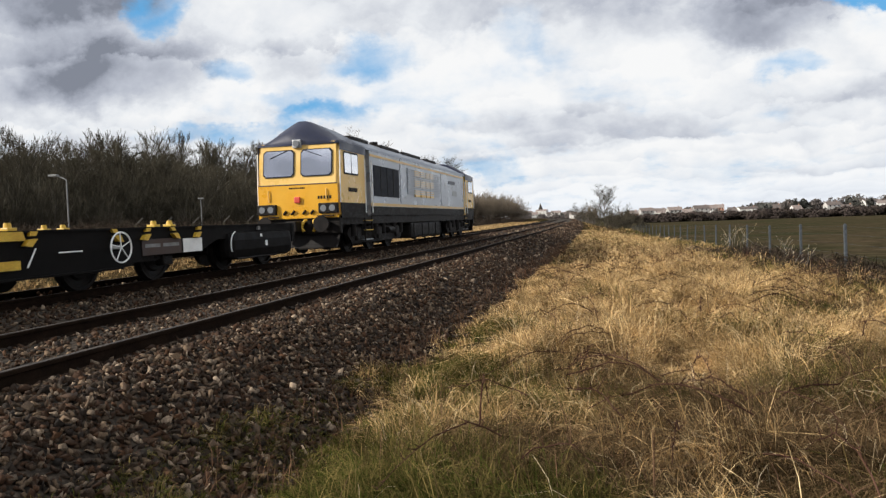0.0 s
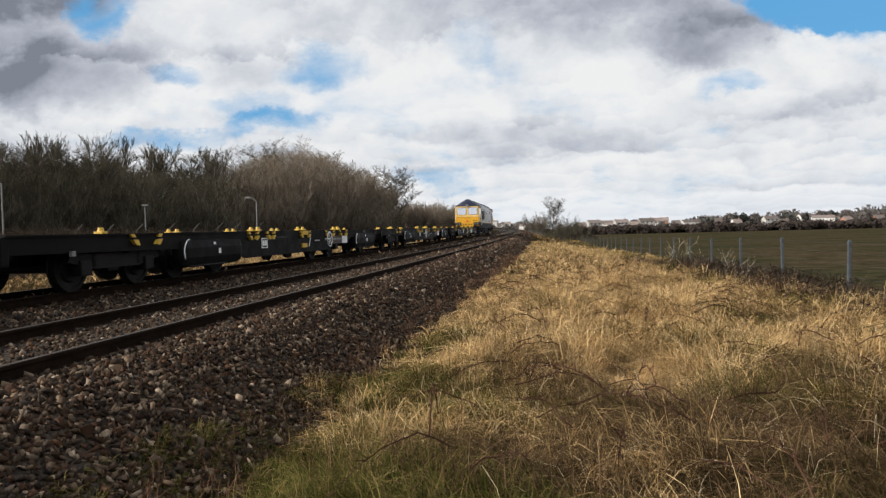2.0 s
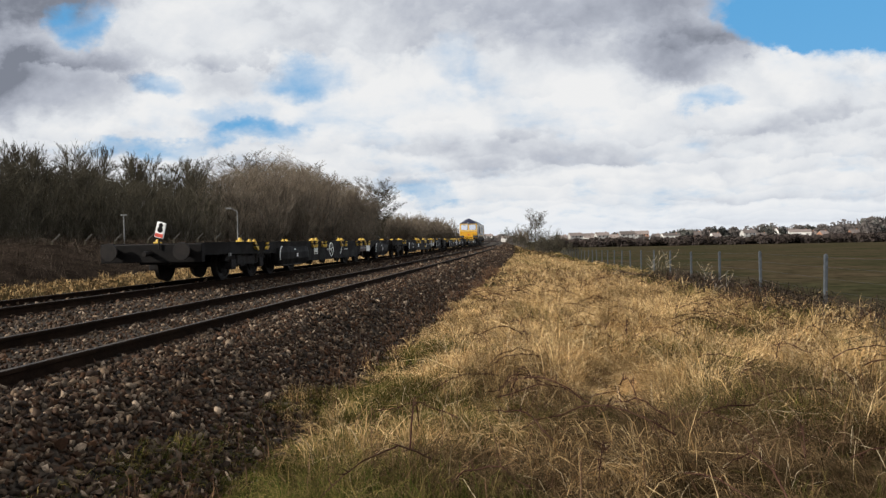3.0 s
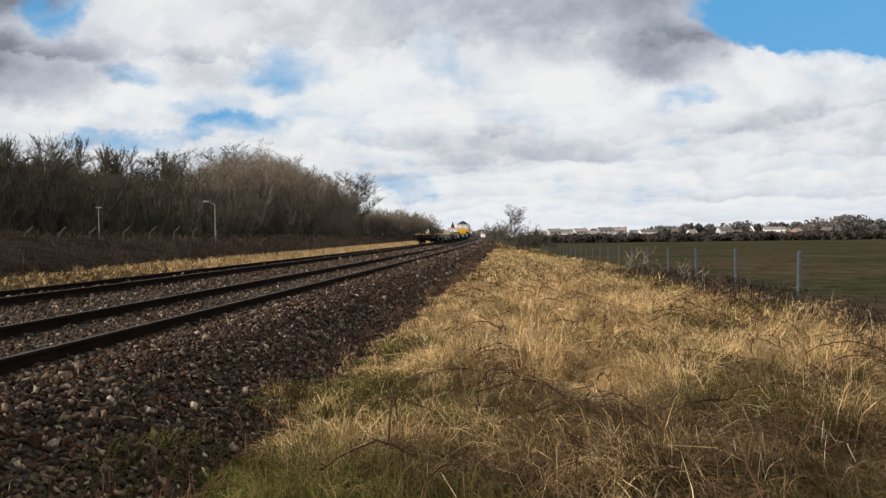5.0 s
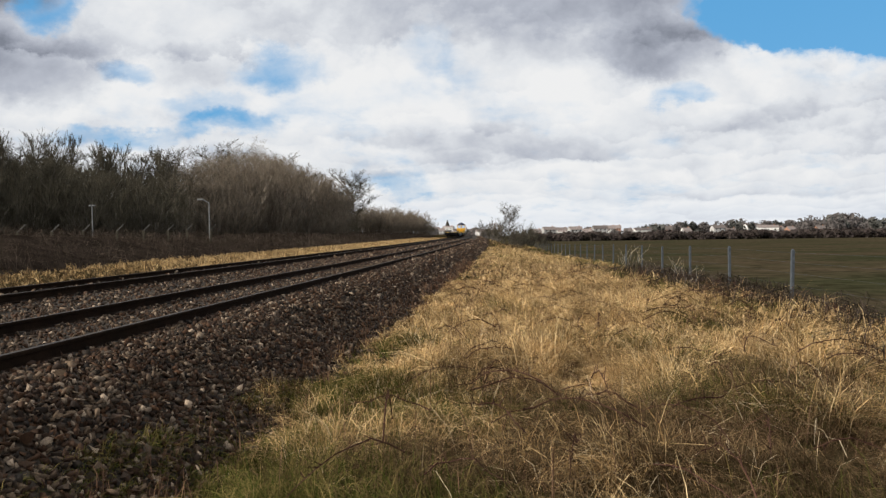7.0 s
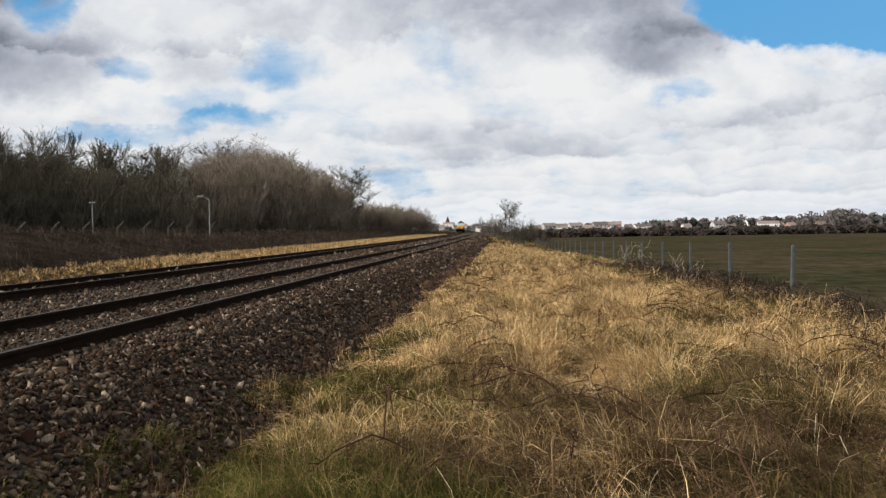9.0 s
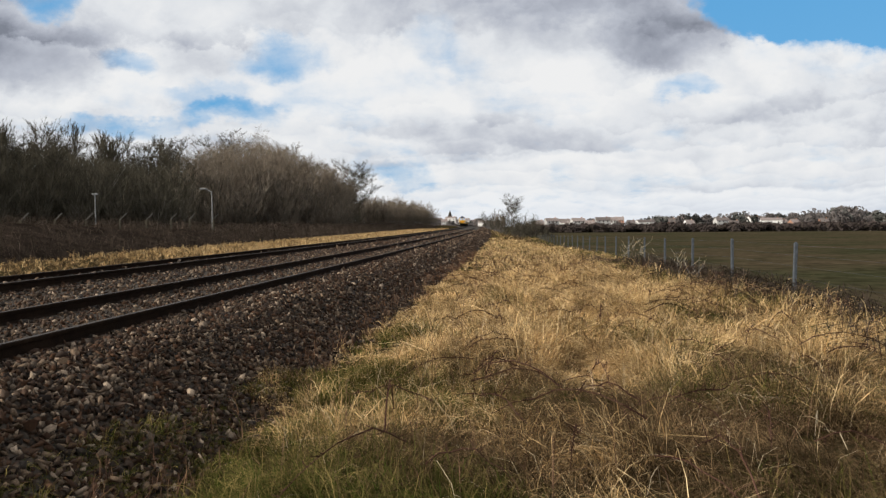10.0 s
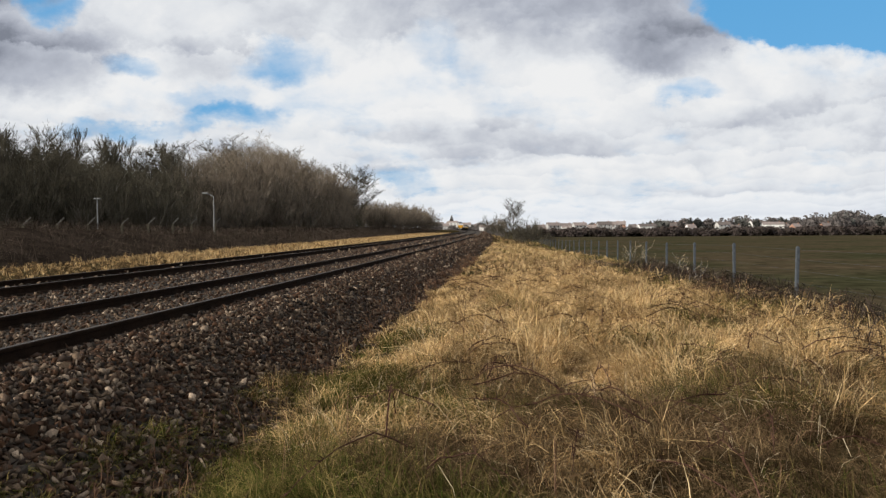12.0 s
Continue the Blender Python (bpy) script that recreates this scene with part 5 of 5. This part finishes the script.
# ---- bramble runners arching over the grass ----
def build_runners():
    r = random.Random(12)
    segs = []
    for i in range(210):
        y = 3.2 + 22 * r.random() ** 1.4
        d = r.uniform(2.6, 10.5)
        x = line_x(y) + d
        if x > 0.72 * y + 0.6:
            continue
        z = ground_z(x, y) + r.uniform(0.15, 0.3)
        a, length, rise = r.uniform(0, 6.28), r.uniform(0.4, 1.15), r.uniform(0.10, 0.30)
        pts = [Vector((x + math.cos(a) * length * t, y + math.sin(a) * length * t, z + rise * math.sin(math.pi * (0.15 + 0.8 * t)) + r.gauss(0, 0.012))) for t in (k / 7 for k in range(8))]
        rad = r.uniform(0.0028, 0.005) * (1 + y / 30)
        for k, (p, q) in enumerate(zip(pts, pts[1:])):
            segs.append((p, q, rad * (1 - 0.07 * k), rad * (1 - 0.07 * (k + 1))))
            for _ in range(2):
                s = p.lerp(q, r.random())
                segs.append((s, s + Vector((r.gauss(0, 0.03), r.gauss(0, 0.03), r.gauss(0.02, 0.03))), rad * 0.7, rad * 0.3))
    ob = stick_mesh("bramble_runners", segs, M["runner"], None, 4)
    tagged(ob, "dark thorny bramble runners arching out of the grass", "brambles", kind="stuff")


build_runners()

def build_fence_brambles():
    """Low dark bramble canes and pale saplings that have grown up along the wire."""
    k = 6500
    y = 7.5 + 30 * rng.random(k) ** 1.5
    d = 11.2 - 3.6 * rng.random(k) ** 1.6
    x = XC + BEND * y - CURVE * y * y / 2 + d
    keep = np.array([noise.noise((a * 0.45, b * 0.45, 71.0)) for a, b in zip(x, y)]) + np.clip((d - 8.9) * 0.2, -0.25, 0.35) > 0.06
    x, y = x[keep], y[keep]
    n = len(x)
    z = np.array([ground_z(a, b) for a, b in zip(x, y)])
    length = rng.uniform(0.35, 0.95, n)
    a = rng.uniform(0, 2 * math.pi, n)
    out = np.stack((np.cos(a), np.sin(a), np.zeros(n)), axis=1)
    up = np.array([0, 0, 1.0])
    rise = rng.uniform(0.3, 0.75, n) * length
    root = np.stack((x, y, z - 0.03), axis=1)
    mid = root + out * (length * 0.35)[:, None] + up * rise[:, None]
    tip = root + out * (length * 0.95)[:, None] + up * (rise * 0.7)[:, None]
    w = 0.006 + 0.0004 * y
    side = np.stack((-np.sin(a), np.cos(a), rng.normal(0, 0.6, n)), axis=1)
    ob = quick_mesh("fence_brambles", *strips(np.stack((root, mid, tip), axis=1), np.stack((w, w, w * 0.4), axis=1), side), M["bramble"])
    tagged(ob, "low dark brambles tangled along the wire fence", "brambles", kind="stuff")
    first = None
    for y, d, h, turn in ((36, 10.3, 1.9, 20), (38.5, 10.7, 1.5, 140), (34.0, 10.6, 1.2, 250), (20.5, 9.4, 1.15, 60), (27.0, 10.2, 1.3, 310)):
        x = line_x(y) + d
        m = pose(x, y, ground_z(x, y), 0, 0, turn)
        if first is None:
            first = ob = build_tree("sapling", "pale leafless sapling growing beside the fence", 41, 2.0, 2, 0.16, "sapling", "pale", "birch", levels=2, fan=(5, 2, 2, 2), upright=0.55, thin=0.45)
            ob.matrix_basis = m
        else:
            ob = copy_thing(first, m)
        ob.scale = (h / 1.6, h / 1.6, h / 1.6)
        tagged(ob, group="saplings along the fence")


build_fence_brambles()


# ---- the wire fence along the field ----
def fence_x(y):
    return line_x(y) + 11.0


def build_fence():
    top = new("fence")
    feet, y = [], 12.35
    while y < 185:
        feet.append(y)
        y += 4.85
    bm = BM()
    box(bm, -0.038, 0.038, -0.038, 0.038, -0.3, 1.42, 0.012)
    rod(bm, (0, 0, 1.40), (0, 0, 1.45), 0.045, 0.02, n=8)
    first = part("post", bm, M["fence_steel"], top)
    first.matrix_basis = pose(fence_x(feet[0]), feet[0], ground_z(fence_x(feet[0]), feet[0]))
    for y in feet[1:]:
        p = new("post", first.data)
        p.parent = top
        x = fence_x(y)
        p.matrix_basis = pose(x, y, ground_z(x, y), random.uniform(-1.5, 1.5), random.uniform(-1.5, 1.5), 0)
    for h in (0.25, 0.55, 0.85, 1.12, 1.36):
        a, b = [], []
        for y0, y1 in zip(feet, feet[1:]):
            x0, x1 = fence_x(y0), fence_x(y1)
            a.append((x0, y0, ground_z(x0, y0) + h)), b.append((x1, y1, ground_z(x1, y1) + h))
        n = len(a)
        w = quick_mesh("wire", *prisms(np.array(a), np.array(b), np.full(n, 0.002), np.full(n, 0.002)), M["fence_steel"], top)
    tagged(top, "grey steel post-and-wire fence along the field", "fence")


build_fence()


# ---- lamps and old posts beyond the far track ----
def build_lamp(x, y, h, arm, name, label):
    top = new(name)
    z = min(ground_z(x, y), bank_z(x, y))
    bm = BM()
    rod(bm, (0, 0, -0.3), (0, 0, h - z), 0.06, 0.04, n=10)
    part("pole", bm, M["lamp_grey"], top)
    if arm:
        bm = BM()
        rod(bm, (0, 0, h - z), (-arm * 0.5, 0, h - z + 0.2), 0.04, n=8), rod(bm, (-arm * 0.5, 0, h - z + 0.2), (-arm * 0.7, 0, h - z + 0.28), 0.04, n=8)
        part("arm", bm, M["lamp_grey"], top)
        bm = BM()
        box(bm, -arm - 0.25, -arm * 0.62, -0.13, 0.13, h - z + 0.22, h - z + 0.36, 0.05)
        part("lantern", bm, M["lamp_grey"], top)
    else:
        for m in (1, -1):
            bm = BM()
            box(bm, *sorted((m * 0.03, m * 0.24)), -0.1, 0.1, h - z - 0.02, h - z + 0.1, 0.03)
            part("lantern", bm, M["lamp_grey"], top)
    top.matrix_basis = pose(x, y, z)
    return tagged(top, label, "lamp post", "lamp posts")


LAMPS = [build_lamp(by_bearing(172, 58), 58, skyline_height(354, 58), 0, "lamp_post", "grey lamp post with twin lantern behind brambles"),
         build_lamp(by_bearing(378, 60), 60, skyline_height(351, 60), 0.75, "lamp_post", "grey street lamp with one short arm"),
         build_lamp(by_bearing(-97, 40), 40, skyline_height(307, 40), 0.9, "lamp_post", "tall grey street lamp with curved arm")]


def build_post():
    top = new("fence_post")
    bm = BM()
    box(bm, -0.06, 0.06, -0.05, 0.05, -0.2, 1.3, 0.01)
    part("shaft", bm, M["twig"], top)
    bm = BM()
    slab(bm, [(-0.04, -0.04, 1.3), (0.04, -0.04, 1.3), (0.40, -0.04, 1.66), (0.35, -0.04, 1.70)], (0, 0.08, 0))
    part("cranked_top", bm, M["worn_concrete"], top)
    return tagged(top, "old concrete fence post with a cranked top", "fence post", "old fence posts")


def build_posts():
    first = None
    for u, depth in ((40, 36), (100, 38), (155, 40), (215, 42), (262, 44.5), (305, 47), (338, 49), (380, 52)):
        x = by_bearing(u, depth)
        m = pose(x, depth, skyline_height(397, depth) - 1.35, 0, 0, 10)
        if first is None:
            first = build_post()
            first.matrix_basis = m
        else:
            copy_thing(first, m)


build_posts()


# ---- the far side of the field: hedge, trees, houses of the town ----
def build_house(name, w, dpt, h, pitch, wall, label):
    top = new(name)
    bm = BM()
    slab(bm, [(-w / 2, -dpt / 2, -1.5), (w / 2, -dpt / 2, -1.5), (w / 2, -dpt / 2, h), (-w / 2, -dpt / 2, h)], (0, dpt, 0))
    slab(bm, [(-w / 2, -dpt / 2, h), (-w / 2, dpt / 2, h), (-w / 2, 0, h + pitch * 0.97)], (w, 0, 0))
    body = part("wall", bm, wall, top)
    bm = BM()
    for s in (1, -1):
        slab(bm, [(-w / 2 - 0.3, s * (dpt / 2 + 0.3), h - 0.2), (w / 2 + 0.3, s * (dpt / 2 + 0.3), h - 0.2), (w / 2 + 0.3, 0, h + pitch), (-w / 2 - 0.3, 0, h + pitch)], (0, 0, 0.2))
    roof = part("roof", bm, M["roof"], top)
    bm = BM()
    box(bm, w * 0.28, w * 0.28 + 0.8, -0.4, 0.4, h + pitch * 0.4, h + pitch + 0.9)
    part("chimney", bm, M["brick"], roof)
    for x in (-w * 0.3, 0, w * 0.3):
        for z in (1.0, 3.6):
            if z + 1.2 < h:
                bm = BM()
                box(bm, x - 0.6, x + 0.6, -dpt / 2 - 0.04, -dpt / 2 + 0.05, z, z + 1.2)
                part("window", bm, M["dark_pane"], body)
    return tagged(top, label, "house", "houses of the town")


def build_town():
    r = random.Random(9)
    kinds = [build_house("house", 9, 8, 5.2, 3.2, M["wall"], "pale rendered house with tiled roof"),
             build_house("house", 14, 8, 5.0, 2.6, M["wall"], "long pale terrace with low roof"),
             build_house("house", 9, 8, 5.2, 3.0, M["brick"], "red-brick house with tiled roof"),
             build_house("house", 20, 11, 6.0, 2.0, M["wall"], "white flat-fronted warehouse at the town's edge")]
    used = set()

    def put(k, u, depth, v, size=0.72):
        """v: where the ridge stands on the skyline scale."""
        x = by_bearing(u, depth)
        ridge = (8.4, 7.6, 8.2, 8.0)[k] * size * 1.18
        m = pose(x, depth, skyline_height(v, depth) - ridge, 0, 0, r.uniform(-25, 25))
        if k in used:
            ob = copy_thing(kinds[k], m)
        else:
            used.add(k)
            ob = kinds[k]
            ob.matrix_basis = m
        ob.scale = (size, size, size * 1.18)
    # beyond the bend of the line
    for u, v, k in ((764, 399, 0), (776, 396, 1), (788, 398, 0), (800, 394, 3), (813, 399, 0), (824, 397, 1), (836, 400, 0), (846, 398, 2), (856, 401, 1), (868, 402, 0)):
        put(k, u, r.uniform(520, 640), v + 3, 0.5)
    # across the field
    u = 955
    while u < 1600:
        k = r.choice((0, 0, 1, 1, 2, 3))
        put(k, u, r.uniform(500, 640), r.uniform(399, 407))
        u += r.uniform(9, 24)
    top = new("church")
    bm = BM()
    box(bm, -2.5, 2.5, -2.5, 2.5, -2, 9)
    part("tower", bm, M["sleeper"], top)
    bm = BM()
    rod(bm, (0, 0, 9), (0, 0, 16), 2.6, 0.1, n=8)
    part("spire", bm, M["sleeper"], top)
    top.matrix_basis = pose(by_bearing(798, 640), 640, skyline_height(386, 640) - 16)
    tagged(top, "grey church tower with a slim spire", "church")
    return kinds


build_town()


def clump_mesh(name, seed, mat, n=420):
    """A far evergreen or scrubby crown: many small leaf sprays over an uneven heap, one metre high."""
    g = np.random.default_rng(seed)
    lobes = g.uniform(-0.42, 0.42, (7, 3)) * np.array([1.1, 1.1, 0.55]) + np.array([0, 0, 0.5])
    size = g.uniform(0.16, 0.34, 7)
    pick = g.integers(0, 7, n)
    way = g.normal(0, 1, (n, 3))
    way /= np.linalg.norm(way, axis=1, keepdims=True)
    c = lobes[pick] + way * (size[pick] * g.uniform(0.55, 1.1, n))[:, None]
    c[:, 2] = np.clip(c[:, 2], 0.0, 1.1)
    a = g.normal(0, 1, (n, 3)) * 0.038
    b = np.cross(a, way) * 1.2 + g.normal(0, 0.02, (n, 3))
    co = np.stack((c - a - b * 0.5, c + a - b * 0.5, c + a * 0.5 + b, c - a * 0.6 + b), axis=1).reshape(-1, 3)
    me = quick_mesh(name, co, np.arange(n * 4), np.full(n, 4), mat)
    return me


def build_far_trees():
    r = random.Random(3)
    kinds = []
    for s in range(4):
        top = new("hedge_bush" if s == 3 else "far_tree")
        crown = clump_mesh("crown", 40 + s, M[("far_green", "far_twig", "far_twig", "hedge")[s]], 600 if s == 3 else 600)
        crown.parent = top
        bm = BM()
        rod(bm, (0, 0, -0.15), (0, 0, 0.45), 0.035, 0.02, n=6)
        part("trunk", bm, M["bark"], top)
        kinds.append(tagged(top, ("dark evergreen tree among the houses", "dull olive-brown tree beyond the field", "bare-looking brown tree by the hedge", "brown leafless hedge bush closing the field")[s], "hedge" if s == 3 else "tree", "hedge across the field" if s == 3 else "trees across the field"))
    used = set()

    def put(u, depth, v, wide=1.0, k=None):
        k = r.choice((0, 1, 1, 2, 2)) if k is None else k
        x = by_bearing(u, depth)
        z = -6.2
        h = skyline_height(v, depth) - z
        m = pose(x, depth, z, 0, 0, r.uniform(0, 360))
        if k in used:
            ob = copy_thing(kinds[k], m)
        else:
            used.add(k)
            ob = kinds[k]
            ob.matrix_basis = m
        ob.scale = (h * 0.75 * wide, h * 0.75 * wide, h)
    top = [(950, 405), (1050, 402), (1110, 404), (1160, 398), (1200, 396), (1260, 394), (1316, 390), (1350, 396), (1420, 392), (1440, 386), (1500, 384), (1568, 388), (1800, 384)]
    for i in range(150):
        u = 950 + 780 * (i + r.random()) / 150
        put(u, r.uniform(520, 680), lerp_table(top, u) + r.uniform(-2, 12), r.uniform(0.7, 1.3))
    # the hedge that closes the field
    for i in range(130):
        u = 952 + 780 * (i + r.random()) / 130
        put(u, r.uniform(430, 455), r.uniform(407, 413), r.uniform(1.3, 1.9), 3)
    for i in range(40):
        put(r.uniform(755, 885), r.uniform(480, 700), r.uniform(400, 409))


build_far_trees()

# ---- sleepers and stones ----
def build_sleepers():
    bm = BM()
    box(bm, -1.25, 1.25, -0.13, 0.13, -0.33, -0.15, 0.02)
    for m in (1, -1):
        for k in (-0.09, 0.09):
            box(bm, m * 0.7525 + k - 0.03, m * 0.7525 + k + 0.03, -0.05, 0.05, -0.15, -0.115, 0.008)
    first = part("sleeper", bm, M["sleeper"], ballast)
    count = 0
    for centre, z in ((NEAR, 0.0), (FAR, FAR_Z - 0.02)):
        y = 1.0
        while y < 75:
            x, yy = on_line(y, centre)
            ob = first if count == 0 else new("sleeper", first.data)
            ob.parent = ballast
            ob.matrix_basis = pose(x, yy, z, 0, 0, heading(y))
            count += 1
            y += 0.66


build_sleepers()


def stone_kinds(count=10):
    out = []
    g = np.random.default_rng(5)
    for _ in range(count):
        bm = BM()
        pts = g.normal(0, 1, (8, 3))
        pts /= np.linalg.norm(pts, axis=1, keepdims=True)
        pts *= g.uniform(0.75, 1.05, (8, 1)) * np.array([1.4, 0.95, 0.58])
        for p in pts:
            bm.verts.new(p)
        made = bmesh.ops.convex_hull(bm, input=bm.verts)
        bmesh.ops.delete(bm, geom=[v for v in bm.verts if not v.link_faces], context="VERTS")
        bmesh.ops.triangulate(bm, faces=bm.faces)
        bmesh.ops.recalc_face_normals(bm, faces=bm.faces)
        bm.verts.index_update()
        out.append((np.array([v.co[:] for v in bm.verts]), np.array([[v.index for v in f.verts] for f in bm.faces])))
        bm.free()
    return out


STONES = stone_kinds()


def turns(n):
    q = rng.normal(0, 1, (n, 4))
    q /= np.linalg.norm(q, axis=1, keepdims=True)
    w, x, y, z = q.T
    return np.stack((1 - 2 * (y * y + z * z), 2 * (x * y - z * w), 2 * (x * z + y * w), 2 * (x * y + z * w), 1 - 2 * (x * x + z * z), 2 * (y * z - x * w), 2 * (x * z - y * w), 2 * (y * z + x * w), 1 - 2 * (x * x + y * y)), axis=1).reshape(-1, 3, 3)


def stone_places(n, y0, y1, d0, d1, power):
    y = y0 + (y1 - y0) * rng.random(n) ** power
    d = d0 + (d1 - d0) * rng.random(n)
    slope = BEND - CURVE * y
    k = np.hypot(1, slope)
    x, yy = XC + BEND * y - CURVE * y * y / 2 + d / k, y - d * slope / k
    z = np.interp(d, [p[0] for p in BED], [p[1] for p in BED])
    return np.stack((x, yy, z), axis=1)


def lay_stones():
    places, sizes = [], []
    for n, y0, y1, d0, d1, power, s in ((15000, 2.0, 9.5, 0.08, 2.05, 1.0, 0.029), (13000, 9, 26, 0.08, 2.0, 1.25, 0.033), (8000, 24, 90, 0.08, 1.95, 1.3, 0.05), (6500, 3, 32, -1.42, -0.10, 1.4, 0.026), (12000, 4, 45, -3.85, -1.62, 1.5, 0.030), (2500, 30, 110, -3.85, -0.1, 1.3, 0.06), (4500, 80, 230, 0.0, 1.95, 1.3, 0.10), (2500, 5, 60, -6.6, -4.0, 1.5, 0.04)):
        places.append(stone_places(n, y0, y1, d0, d1, power))
        sizes.append(s * np.clip(rng.lognormal(0, 0.28, n), 0.5, 1.9))
    p, s = np.concatenate(places), np.concatenate(sizes)
    p[:, 2] += s * rng.uniform(0.0, 0.7, len(s))
    kind = rng.integers(0, len(STONES), len(s))
    rot = turns(len(s))
    cos, loops, sizes_, base = [], [], [], 0
    for k, (vs, fs) in enumerate(STONES):
        m = kind == k
        co = np.einsum("nij,vj->nvi", rot[m], vs) * s[m][:, None, None] + p[m][:, None, :]
        n = m.sum()
        cos.append(co.reshape(-1, 3))
        loops.append(((np.arange(n) * len(vs))[:, None, None] + fs[None] + base).reshape(-1))
        sizes_.append(np.full(n * len(fs), 3))
        base += n * len(vs)
    ob = quick_mesh("loose_ballast", np.concatenate(cos), np.concatenate(loops), np.concatenate(sizes_), M["stone"])
    tagged(ob, "sharp grey and brown crushed ballast stones", "ballast", kind="stuff")
    # the stones of the shoulder's foot, each on its own
    meshes = []
    for vs, fs in STONES:
        me = bpy.data.meshes.new("stone")
        me.from_pydata([tuple(v) for v in vs], [], [tuple(int(i) for i in f) for f in fs])
        me.materials.append(M["stone_one"])
        meshes.append(me)
    spots = stone_places(300, 3.0, 5.6, 0.5, 2.05, 1.0)
    for i, q in enumerate(spots):
        ob = new("stone", meshes[i % len(meshes)])
        ob.parent = ballast
        r = 0.032 * float(np.clip(rng.lognormal(0, 0.25), 0.6, 1.7))
        ob.matrix_basis = Matrix.LocRotScale((q[0], q[1], q[2] + r * 0.7), Euler(rng.uniform(0, 6.28, 3)), (r, r, r))


lay_stones()

# ---- the train's run ----
START, SPEED = 19.0, 27.2


def motions():
    for thing, lag in TRAIN:
        rows = []
        for i in range(49):
            t = i * 0.25
            y = START + lag + SPEED * t
            x, yy = on_line(y, FAR + (0.04 if thing is loco else (0.3 if thing is tail_lamp else 0.0)))
            z = FAR_Z + (1.06 if thing is tail_lamp else 0.0)
            rows.append((t, pose(x, yy, z, 0, 0, heading(y))))
        walk(thing, rows)


motions()
